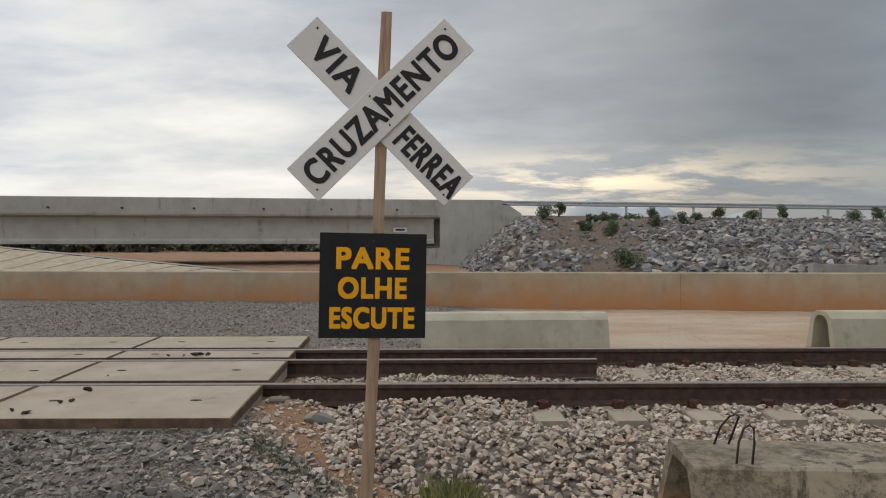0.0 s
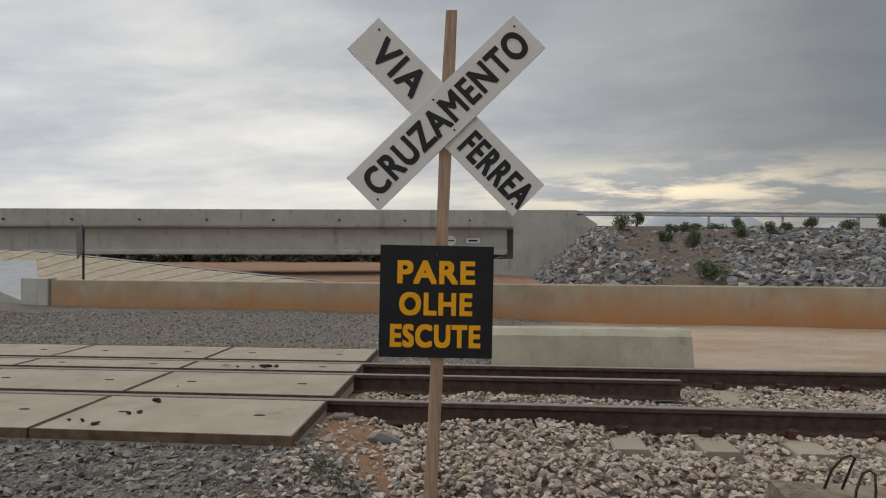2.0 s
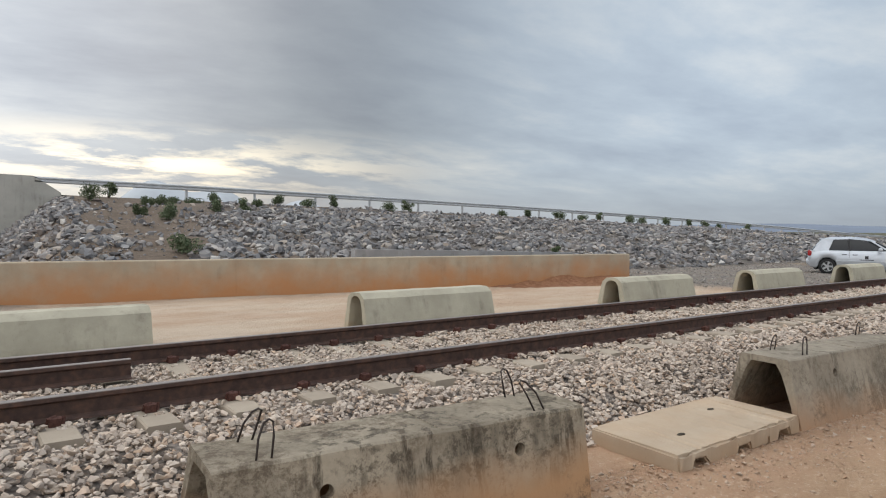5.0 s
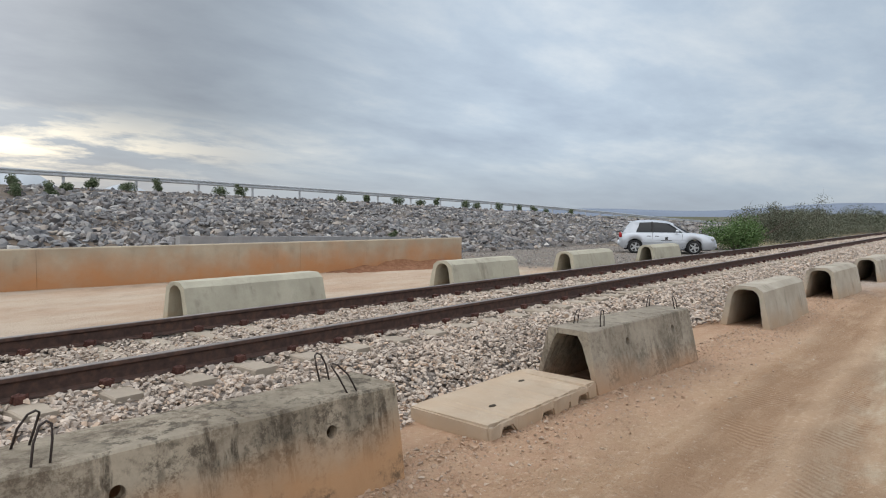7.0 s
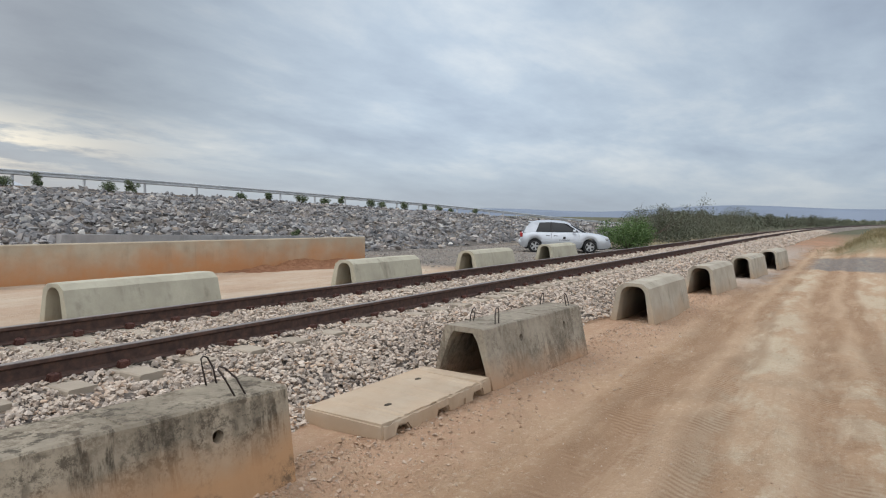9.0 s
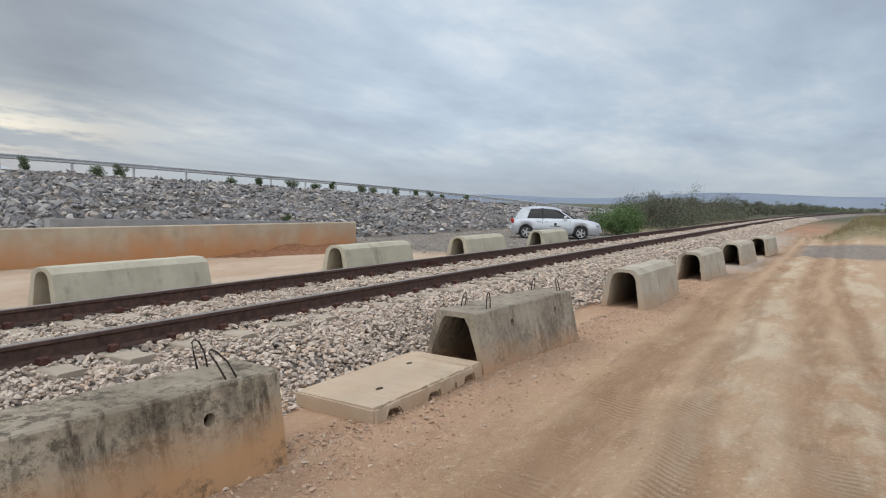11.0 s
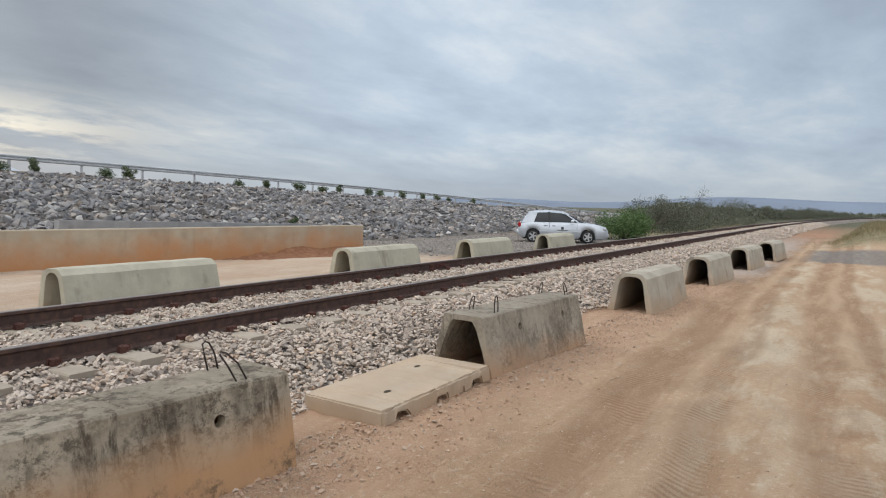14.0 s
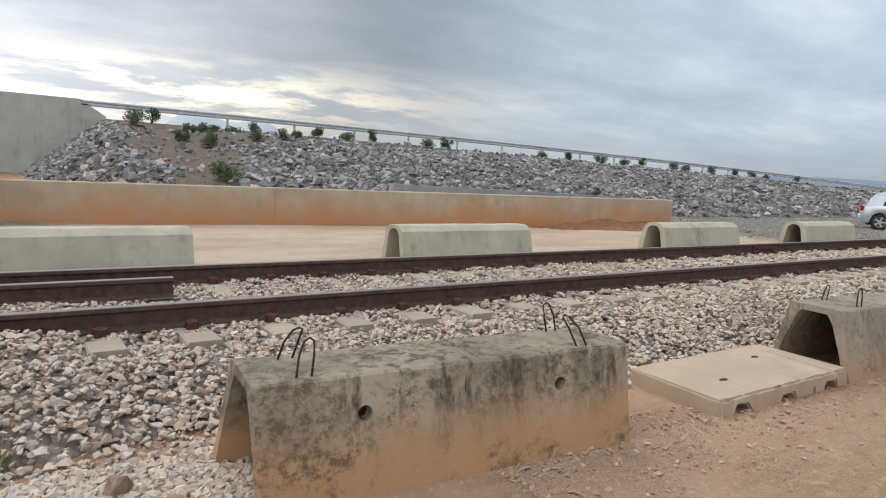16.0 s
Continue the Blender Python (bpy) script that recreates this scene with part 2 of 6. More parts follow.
SLAB_MAT = concrete_mat("crossing_concrete", (0.40, 0.342, 0.278), (0.30, 0.253, 0.203), (0.36, 0.26, 0.17), 0.35)
PAN_MAT = concrete_mat("sandy_concrete", (0.45, 0.38, 0.295), (0.35, 0.285, 0.215), (0.38, 0.235, 0.13), 0.35, (-0.42, -0.2), 0.6)
WALL_MAT = concrete_mat("wall_concrete", (0.43, 0.365, 0.275), (0.33, 0.275, 0.205), (0.43, 0.20, 0.085), 0.3, (-0.26, 0.42), 0.9)
NEAR_BLOCK_MAT = concrete_mat("beige_grey_concrete", (0.44, 0.395, 0.325), (0.31, 0.275, 0.22), (0.36, 0.23, 0.13), 0.55, (-0.55, -0.2), 0.6)
BRIDGE_MAT = concrete_mat("bridge_concrete", (0.46, 0.453, 0.415), (0.365, 0.36, 0.33), streak=0.5, scale=0.5)
SLEEPER_MAT = concrete_mat("sleeper_concrete", (0.38, 0.325, 0.26), (0.29, 0.245, 0.195), streak=0.1)


def plain_mat(name, c, rough=0.6, metal=0.0, vary=0.15, scale=20, bump=0.15):
    m = Mat(name, rough, metal)
    n = m.noise(scale, 5, 0.6)
    n2 = m.noise(scale * 0.08, 3, 0.5)
    d = tuple(v * (1 - vary * 1.6) for v in c)
    m.color(m.mix(m.span(n2, 0.35, 0.65, 0, 0.6), m.mix(m.span(n, 0.3, 0.7), c, d), d))
    m.rough(m.span(n, 0.3, 0.7, max(rough - 0.1, 0.02), min(rough + 0.1, 1)))
    if bump:
        m.bump(n, bump, 0.003)
    return m.m


def rust_mat():
    m = Mat("rail_steel", 0.65, 0.0, 0.35)
    n = m.noise(14, 6, 0.65)
    c = m.ramp(n, [(0.3, (0.042, 0.026, 0.022)), (0.5, (0.074, 0.044, 0.035)), (0.78, (0.135, 0.070, 0.048))])
    z = m.xyz()[2]
    worn = m.math("MULTIPLY", m.span(z, -0.008, -0.002), m.span(m.noise(6, 3), 0.2, 0.6, 0.6, 1.0))
    m.color(m.mix(worn, c, (0.16, 0.14, 0.13)))
    m.rough(m.span(worn, 0, 1, 0.75, 0.42))
    m.bump(n, 0.4, 0.003)
    return m.m


RAIL_MAT = rust_mat()
CLIP_MAT = plain_mat("rusty_clip", (0.13, 0.055, 0.042), 0.75, 0.0, 0.4, 60)
REBAR_MAT = plain_mat("rebar", (0.07, 0.055, 0.05), 0.7, 0.2, 0.3, 60)
GALV_MAT = plain_mat("galvanised_steel", (0.55, 0.57, 0.59), 0.5, 0.2, 0.15, 3)
WHITE_MAT = plain_mat("white_paint", (0.74, 0.74, 0.73), 0.5, 0.0, 0.06, 8, 0.05)
BLACK_MAT = plain_mat("black_paint", (0.016, 0.018, 0.022), 0.55, 0.0, 0.25, 10, 0.08)
LETTER_MAT = plain_mat("black_lettering", (0.022, 0.022, 0.026), 0.5, 0.0, 0.1, 30, 0)
YELLOW_MAT = plain_mat("amber_lettering", (0.92, 0.43, 0.012), 0.5, 0.0, 0.08, 30, 0)


def wood_mat():
    m = Mat("post_wood", 0.8)
    g = m.noise(9, 6, 0.65, stretch=(6, 6, 0.5))
    c = m.ramp(g, [(0.3, (0.25, 0.165, 0.11)), (0.55, (0.40, 0.285, 0.20)), (0.8, (0.50, 0.38, 0.275))])
    m.color(m.mix(m.span(m.noise(4, 4), 0.5, 0.8, 0, 0.5), c, (0.27, 0.19, 0.13)))
    m.bump(g, 0.5, 0.004)
    return m.m


WOOD_MAT = wood_mat()


# ---------------- helpers ----------------
def mesh_of(name, verts, faces, mat, smooth=False):
    me = bpy.data.meshes.new(name)
    me.from_pydata([tuple(map(float, v)) for v in verts] if not isinstance(verts, np.ndarray) else verts.tolist(), [], faces if not isinstance(faces, np.ndarray) else faces.tolist())
    me.materials.append(mat)
    if smooth:
        me.polygons.foreach_set("use_smooth", [True] * len(me.polygons))
    me.update()
    return me


def part(name, bm, material, parent=None, label="", smooth=False):
    """Links a bmesh (or a mesh) as one object under a thing or a part."""
    if isinstance(bm, bmesh.types.BMesh):
        me = bpy.data.meshes.new(name)
        bmesh.ops.recalc_face_normals(bm, faces=bm.faces)
        bm.to_mesh(me)
        bm.free()
        me.materials.append(material)
        if smooth:
            me.polygons.foreach_set("use_smooth", [True] * len(me.polygons))
    else:
        me = bm
        if material and not me.materials:
            me.materials.append(material)
    ob = new(name, me)
    if parent:
        ob.parent = parent
    if label:
        ob["label"] = label
    return ob


def thing(name, m, label, category, group="", kind=""):
    ob = new(name)
    ob.matrix_world = m
    return tagged(ob, label, category, group, kind)


def box(x0, x1, y0, y1, z0, z1, bevel=0.0, bm=None, segs=1):
    """A box with bevelled edges; joined into bm if one is given."""
    b = bmesh.new()
    bmesh.ops.create_cube(b, size=1.0, matrix=Matrix.Translation(((x0 + x1) / 2, (y0 + y1) / 2, (z0 + z1) / 2)) @ Matrix.Diagonal((x1 - x0, y1 - y0, z1 - z0, 1)))
    if bevel:
        bmesh.ops.bevel(b, geom=b.edges[:], offset=bevel, segments=segs, affect="EDGES", profile=0.6)
    if bm is None:
        return b
    join(bm, b)
    return bm


def join(bm, other, m=None):
    """Adds other to bm and frees it."""
    vs = [bm.verts.new(m @ v.co if m else v.co) for v in other.verts]
    other.verts.index_update()
    for f in other.faces:
        try:
            bm.faces.new([vs[v.index] for v in f.verts])
        except ValueError:
            pass
    other.free()


def cyl(r0, r1, h, n=12, m=None):
    b = bmesh.new()
    bmesh.ops.create_cone(b, cap_ends=True, segments=n, radius1=r0, radius2=r1, depth=h, matrix=(m or Matrix()) @ Matrix.Translation((0, 0, h / 2)))
    return b


def tube(points, r, n=6):
    """A bent bar of round section through the points."""
    b = bmesh.new()
    pts = [Vector(p) for p in points]
    rings = []
    for i, p in enumerate(pts):
        d = (pts[min(i + 1, len(pts) - 1)] - pts[max(i - 1, 0)]).normalized()
        q = d.to_track_quat("Z", "Y").to_matrix()
        rr = r[i] if isinstance(r, (list, tuple)) else r
        rings.append([b.verts.new(p + q @ Vector((rr * math.cos(a * math.tau / n), rr * math.sin(a * math.tau / n), 0))) for a in range(n)])
    for a, c in zip(rings, rings[1:]):
        for i in range(n):
            b.faces.new((a[i], a[(i + 1) % n], c[(i + 1) % n], c[i]))
    b.faces.new(rings[0][::-1])
    b.faces.new(rings[-1])
    return b


def extrude_profile(pts, x0, x1, closed=True):
    """Extrudes a (y, z) outline along x."""
    b = bmesh.new()
    A = [b.verts.new((x0, y, z)) for y, z in pts]
    B = [b.verts.new((x1, y, z)) for y, z in pts]
    n = len(pts)
    for i in range(n if closed else n - 1):
        j = (i + 1) % n
        b.faces.new((A[i], A[j], B[j], B[i]))
    if closed:
        b.faces.new(A[::-1])
        b.faces.new(B)
    return b


rng = np.random.default_rng(7)


def rock_shapes(count, points=11, flat=0.7, seed=3):
    """Angular broken stones: convex hulls of a few random points. Returns (verts, faces) pairs of about unit size."""
    r = np.random.default_rng(seed)
    out = []
    for _ in range(count):
        p = r.normal(size=(points, 3))
        p /= np.linalg.norm(p, axis=1)[:, None]
        p *= r.uniform(0.75, 1.0, size=(points, 1)) * np.array((1.0, r.uniform(0.6, 0.95), r.uniform(flat - 0.15, flat + 0.15)))
        b = bmesh.new()
        for v in p:
            b.verts.new(v)
        h = bmesh.ops.convex_hull(b, input=b.verts[:])
        bmesh.ops.delete(b, geom=list({g for g in h["geom_interior"] + h["geom_unused"] if isinstance(g, bmesh.types.BMVert)}), context="VERTS")
        bmesh.ops.triangulate(b, faces=b.faces[:])
        b.verts.index_update()
        out.append((np.array([v.co[:] for v in b.verts]), np.array([[v.index for v in f.verts] for f in b.faces])))
        b.free()
    return out


def scatter(name, P, S, shapes, mat, label, category, flat=0.75, seed=5, kind="stuff"):
    """One mesh of many stones at P (n x 3) of radius S (n)."""
    r = np.random.default_rng(seed)
    n = len(P)
    which = r.integers(0, len(shapes), n)
    V, F, base = [], [], 0
    q = r.normal(size=(n, 4))
    q /= np.linalg.norm(q, axis=1)[:, None]
    w, x, y, z = q.T
    R = np.stack([1 - 2 * (y * y + z * z), 2 * (x * y - w * z), 2 * (x * z + w * y), 2 * (x * y + w * z), 1 - 2 * (x * x + z * z), 2 * (y * z - w * x), 2 * (x * z - w * y), 2 * (y * z + w * x), 1 - 2 * (x * x + y * y)], axis=1).reshape(n, 3, 3)
    for k, (sv, sf) in enumerate(shapes):
        ids = np.nonzero(which == k)[0]
        if not len(ids):
            continue
        v = np.einsum("nij,vj->nvi", R[ids], sv) * S[ids][:, None, None]
        v[:, :, 2] *= flat
        v += P[ids][:, None, :]
        f = sf[None] + (np.arange(len(ids)) * len(sv))[:, None, None] + base
        V.append(v.reshape(-1, 3))
        F.append(f.reshape(-1, 3))
        base += len(ids) * len(sv)
    V, F = np.concatenate(V), np.concatenate(F)
    me = bpy.data.meshes.new(name)
    me.vertices.add(len(V))
    me.vertices.foreach_set("co", V.astype(np.float32).ravel())
    me.loops.add(F.size)
    me.loops.foreach_set("vertex_index", F.astype(np.int32).ravel())
    me.polygons.add(len(F))
    me.polygons.foreach_set("loop_start", np.arange(0, F.size, 3, dtype=np.int32))
    me.polygons.foreach_set("use_smooth", [False] * len(F))
    me.update(calc_edges=True)
    me.validate()
    me.materials.append(mat)
    return tagged(new(name, me), label, category, kind=kind)


def grid_noise(x, y, s, seed=0):
    """Smooth value noise on arrays."""
    xs, ys = x * s + seed * 17.3, y * s + seed * 5.7
    xi, yi = np.floor(xs).astype(int), np.floor(ys).astype(int)
    xf, yf = xs - xi, ys - yi
    u, v = xf * xf * (3 - 2 * xf), yf * yf * (3 - 2 * yf)

    def h(a, b):
        k = np.sin(a * 127.1 + b * 311.7 + seed * 74.7) * 43758.5453
        return k - np.floor(k)

    return (h(xi, yi) * (1 - u) + h(xi + 1, yi) * u) * (1 - v) + (h(xi, yi + 1) * (1 - u) + h(xi + 1, yi + 1) * u) * v


def smooth(a, lo, hi):
    t = np.clip((a - lo) / (hi - lo), 0, 1)
    return t * t * (3 - 2 * t)


# ---------------- ground ----------------
def track_y(x):
    """The track is straight beside the crossing and bends away far off."""
    return -0.0004 * np.maximum(np.asarray(x, float) - 45.0, 0.0) ** 2


def ground_z(x, y):
    x, y = np.asarray(x, float), np.asarray(y, float)
    yt = y - track_y(x)
    near = -0.40 - 0.12 * smooth(x, 5, 13)
    near = near + 0.335 * (1 - smooth(x, -0.35, 1.3)) * smooth(y, -4.2, -1.4)          # approach to the crossing
    far = -0.32 + 0.12 * (1 - smooth(x, -1.5, 3.0)) - 0.10 * smooth(x, 17, 25)
    z = near + (far - near) * smooth(yt, -0.6, 2.2)
    # tyre ruts and loose soil on the dirt road
    road = smooth(-y, 2.7, 3.2) * smooth(x, 1.0, 3.0)
    for yc, w, d in ((-3.89, 0.15, 0.035), (-4.50, 0.12, 0.02), (-5.22, 0.17, 0.03), (-5.75, 0.14, 0.02)):
        wob = yc + 0.045 * (np.clip(x, 0, 18) - 6) + 0.07 * np.sin(x * 0.45 + yc) + 0.03 * np.sin(x * 1.1)
        z = z - road * d * np.exp(-((y - wob) / w) ** 2) + road * d * 0.5 * np.exp(-((y - wob - 1.9 * w) / (w * 0.7)) ** 2)
    z = z + (grid_noise(x, y, 0.9, 1) - 0.5) * 0.04 + (grid_noise(x * 0.35, y, 3.4, 2) - 0.5) * 0.016 + (grid_noise(x, y, 11.0, 3) - 0.5) * 0.008
    far_off = smooth(np.hypot(x, y), 60, 400)
    z = z - far_off * 0.35
    # sandy bank beside the far stretch of the track
    bank = np.exp(-(((x - 42) / 6) ** 2)) * smooth(-y, 4.2, 6.5) * (1 - smooth(-y, 16, 30))
    return z + bank * (0.75 + 0.5 * grid_noise(x, y, 0.35, 6))


def axis(*spans):
    out = [spans[0][0]]
    for a, b, step in spans:
        n = max(int(round((b - a) / step)), 1)
        out += list(np.linspace(a, b, n + 1)[1:])
    return np.array(out)


def sheet(xs, ys, zf):
    X, Y = np.meshgrid(xs, ys)
    Z = zf(X, Y)
    nx, ny = len(xs), len(ys)
    V = np.stack([X, Y, Z], -1).reshape(-1, 3)
    i = (np.arange(ny - 1)[:, None] * nx + np.arange(nx - 1)[None]).ravel()
    return V, np.stack([i, i + 1, i + nx + 1, i + nx], 1)


def ground_material():
    m = Mat("ground_soil", 0.95, 0.0, 0.15)
    x, y, _ = m.xyz()
    fine, mid, big = m.noise(60, 5, 0.7), m.noise(6, 10, 0.74, stretch=(0.5, 1, 1)), m.noise(0.55, 8, 0.66, stretch=(0.4, 1, 1))
    dirt = m.ramp(mid, [(0.30, (0.35, 0.225, 0.14)), (0.5, (0.43, 0.295, 0.19)), (0.68, (0.48, 0.34, 0.225))])
    dirt = m.mix(m.span(big, 0.40, 0.60, 0.0, 0.6), dirt, (0.46, 0.33, 0.22))
    # long smears left by wheels along the road: pale dried mud and darker damp soil
    smear = m.noise(3.2, 7, 0.62, stretch=(0.07, 1.0, 1.0), off=(0, 3, 0), distort=0.25)
    dirt = m.mix(m.span(smear, 0.53, 0.63, 0.0, 0.3), dirt, (0.46, 0.36, 0.26))
    smear2 = m.noise(2.4, 8, 0.66, stretch=(0.09, 1.0, 1.0), off=(5, 5, 5), distort=0.3)
    dirt = m.mix(m.span(smear2, 0.54, 0.62, 0.0, 0.45), dirt, (0.32, 0.20, 0.115))
    patch = m.noise(0.9, 10, 0.72, stretch=(0.6, 1, 1), off=(11, 2, 0))
    dirt = m.mix(m.span(patch, 0.55, 0.60, 0.0, 0.35), dirt, (0.30, 0.18, 0.10))
    dirt = m.mix(m.span(fine, 0.36, 0.66, 0.0, 0.5), dirt, (0.33, 0.215, 0.135))
    # reddish loose soil thrown up along the channels' foot
    loose = m.math("MULTIPLY", m.span(m.math("ADD", y, m.math("MULTIPLY", m.math("SUBTRACT", m.noise(1.3, 6, 0.7, off=(5, 1, 2)), 0.5), 1.3)), -3.5, -2.9), m.span(m.noise(11, 7, 0.75, off=(3, 3, 1)), 0.36, 0.62, 0.15, 0.6))
    dirt = m.mix(loose, dirt, (0.40, 0.235, 0.155))
    dirt = m.mix(m.math("MULTIPLY", m.span(m.noise(17, 9, 0.8, off=(7, 7, 2)), 0.54, 0.64), 0.6), dirt, (0.58, 0.47, 0.36))
    dirt = m.mix(m.math("MULTIPLY", m.span(m.noise(13, 9, 0.8, off=(1, 2, 9)), 0.56, 0.66), 0.45), dirt, (0.24, 0.145, 0.085))
    peb = m.voronoi(55, out="Color")
    sepp = m.nt.nodes.new("ShaderNodeSeparateColor")
    m.link(peb, sepp.inputs[0])
    dirt = m.mix(m.math("MULTIPLY", m.span(sepp.outputs[0], 0.86, 0.9), m.span(m.voronoi(55), 0.22, 0.3, 0.6, 0.0)), dirt, (0.46, 0.37, 0.28))
    # damp soil where the path meets the gravel
    damp = m.math("MULTIPLY", m.span(m.math("ADD", x, m.math("MULTIPLY", m.noise(2, 4, off=(4, 4, 4)), 1.2)), 1.3, 2.6, 1.0, 0.0), m.span(y, 2.0, 2.6, 1.0, 0.0))
    dirt = m.mix(m.math("MULTIPLY", damp, 0.75), dirt, m.ramp(mid, [(0.3, (0.20, 0.108, 0.06)), (0.7, (0.34, 0.20, 0.12))]))
    dirt = m.mix(m.span(y, 2.0, 3.5, 0.0, 0.82), dirt, m.mix(m.span(m.noise(0.8, 9, 0.7, stretch=(0.35, 1, 1), off=(3, 4, 4)), 0.42, 0.60, 0.0, 0.8), m.ramp(mid, [(0.3, (0.40, 0.285, 0.20)), (0.7, (0.48, 0.365, 0.27))]), (0.53, 0.45, 0.36)))
    # wheel tracks along the road: damp dark bands with tread marks, pale crust between
    yw = m.math("ADD", m.math("SUBTRACT", y, m.math("MULTIPLY", m.math("SUBTRACT", m.math("MINIMUM", x, 18.0), 6.0), 0.045)), m.math("MULTIPLY", m.math("SUBTRACT", m.noise(0.45, 3, 0.5, off=(2, 7, 1)), 0.5), 0.4))
    def band(c, w):
        return m.span(m.math("ABSOLUTE", m.math("SUBTRACT", yw, c)), w * 0.45, w, 1.0, 0.0)
    blot = m.span(m.noise(2.6, 9, 0.70, stretch=(0.2, 1, 1), off=(4, 2, 9)), 0.36, 0.50)
    jig = m.math("MULTIPLY", m.noise(3.0, 4, 0.6, off=(1, 1, 4)), 9.0)
    tread = m.math("SINE", m.math("ADD", m.math("MULTIPLY", x, 88.0), m.math("ADD", jig, m.math("MULTIPLY", m.math("ABSOLUTE", m.math("SUBTRACT", yw, -3.9)), 40.0))))
    tread = m.math("MULTIPLY", tread, m.span(m.noise(1.4, 4, 0.6, off=(3, 9, 9)), 0.48, 0.60))
    rut = m.math("MAXIMUM", m.math("MAXIMUM", band(-3.89, 0.36), band(-4.5, 0.22)), m.math("MAXIMUM", band(-5.3, 0.26), band(-5.85, 0.2)))
    rut = m.math("MULTIPLY", m.math("MULTIPLY", rut, blot), m.span(x, 3.0, 4.5))
    pale = m.math("MULTIPLY", m.math("MULTIPLY", m.math("MAXIMUM", band(-4.72, 0.42), band(-6.3, 0.4)), m.span(m.noise(1.8, 10, 0.70, stretch=(0.3, 1, 1), off=(7, 3, 3)), 0.46, 0.56)), m.span(x, 4.0, 5.5))
    crust = m.math("MULTIPLY", m.math("MULTIPLY", m.span(y, -5.6, -4.6, 1.0, 0.0), m.span(x, 3.2, 4.4)), m.span(x, 9.0, 13.0, 1.0, 0.0))
    crust = m.math("MULTIPLY", crust, m.span(m.noise(1.15, 10, 0.74, stretch=(0.55, 1, 1), off=(2, 9, 4)), 0.47, 0.53))
    pale = m.math("MAXIMUM", m.math("MULTIPLY", pale, 0.75), m.math("MULTIPLY", crust, 0.7))
    dirt = m.mix(m.math("MULTIPLY", pale, m.span(m.noise(24, 8, 0.8, off=(3, 8, 3)), 0.36, 0.56, 1.0, 0.55)), dirt, (0.53, 0.465, 0.35))
    dirt = m.mix(m.math("MULTIPLY", rut, m.span(tread, -0.5, 0.6, 0.35, 0.65)), dirt, (0.215, 0.12, 0.065))
    grav = m.voronoi(38, out="Color")
    sepc = m.nt.nodes.new("ShaderNodeSeparateColor")
    m.link(grav, sepc.inputs[0])
    gravel = m.ramp(sepc.outputs[0], [(0.0, (0.12, 0.108, 0.098)), (0.5, (0.20, 0.182, 0.165)), (1.0, (0.31, 0.285, 0.26))])
    gravel = m.mix(m.span(mid, 0.42, 0.66, 0.0, 0.6), gravel, (0.24, 0.20, 0.165))
    gravel = m.mix(m.span(m.noise(1.1, 8, 0.7, off=(6, 6, 6)), 0.46, 0.60, 0.0, 0.4), gravel, (0.25, 0.195, 0.15))
    wob = m.math("MULTIPLY", m.math("SUBTRACT", m.noise(0.9, 5, 0.65, off=(1, 8, 3)), 0.5), 2.4)
    # crushed stone lies west of the crossing's edge on both sides, and east of the wall's end
    xw = m.math("ADD", x, wob)
    west_near = m.math("MULTIPLY", m.span(m.math("ADD", m.math("ADD", x, m.math("MULTIPLY", wob, 0.22)), m.math("MULTIPLY", m.math("ADD", y, 0.45), 0.75)), -0.42, -0.22, 1.0, 0.0), m.math("MULTIPLY", m.span(y, 1.0, 1.4, 1.0, 0.0), m.span(m.math("ADD", y, wob), -4.9, -3.4, 0.15, 1.0)))
    west_far = m.math("MULTIPLY", m.span(xw, 1.2, 2.6, 1.0, 0.0), m.span(y, 1.0, 1.4))
    east_far = m.math("MULTIPLY", m.span(m.math("ADD", xw, m.math("MULTIPLY", y, 0.5)), 18.5, 20.5), m.span(y, 2.6, 3.2))
    k = m.math("MAXIMUM", m.math("MAXIMUM", west_near, west_far), east_far)
    c = m.mix(k, dirt, gravel)
    # pale stone dust spilled from the ballast, far along the track
    spill = m.math("MULTIPLY", m.math("MULTIPLY", m.span(xw, 17.5, 21.0), m.span(m.math("ADD", y, wob), -3.6, -3.0)), m.span(y, -0.5, 0.0, 1.0, 0.0))
    c = m.mix(m.math("MULTIPLY", spill, 0.8), c, m.ramp(mid, [(0.3, (0.27, 0.225, 0.19)), (0.7, (0.43, 0.37, 0.32))]))
    # a strip of worn asphalt where a side road meets the dirt
    xa = m.math("ADD", x, m.math("MULTIPLY", wob, 0.5))
    tar = m.math("MULTIPLY", m.math("MULTIPLY", m.span(xa, 26.5, 27.3), m.span(xa, 33.5, 35.0, 1.0, 0.0)), m.span(m.math("ADD", y, m.math("MULTIPLY", wob, 0.3)), -4.2, -3.8, 1.0, 0.0))
    c = m.mix(m.math("MULTIPLY", tar, m.span(mid, 0.3, 0.6, 1.0, 0.6)), c, m.ramp(fine, [(0.3, (0.11, 0.11, 0.115)), (0.7, (0.18, 0.177, 0.173))]))
    # scrub beyond
    d = m.math("ADD", m.math("MULTIPLY", m.math("ADD", y, 2.0), m.math("ADD", y, 2.0)), m.math("MULTIPLY", m.math("MULTIPLY", x, x), 0.25))
    scrub = m.ramp(m.noise(0.5, 6, 0.7), [(0.3, (0.21, 0.15, 0.095)), (0.5, (0.31, 0.185, 0.12)), (0.7, (0.38, 0.215, 0.135))])
    c = m.mix(m.span(d, 380, 700), c, m.mix(m.span(x, 60, 100), scrub, (0.10, 0.098, 0.065)))
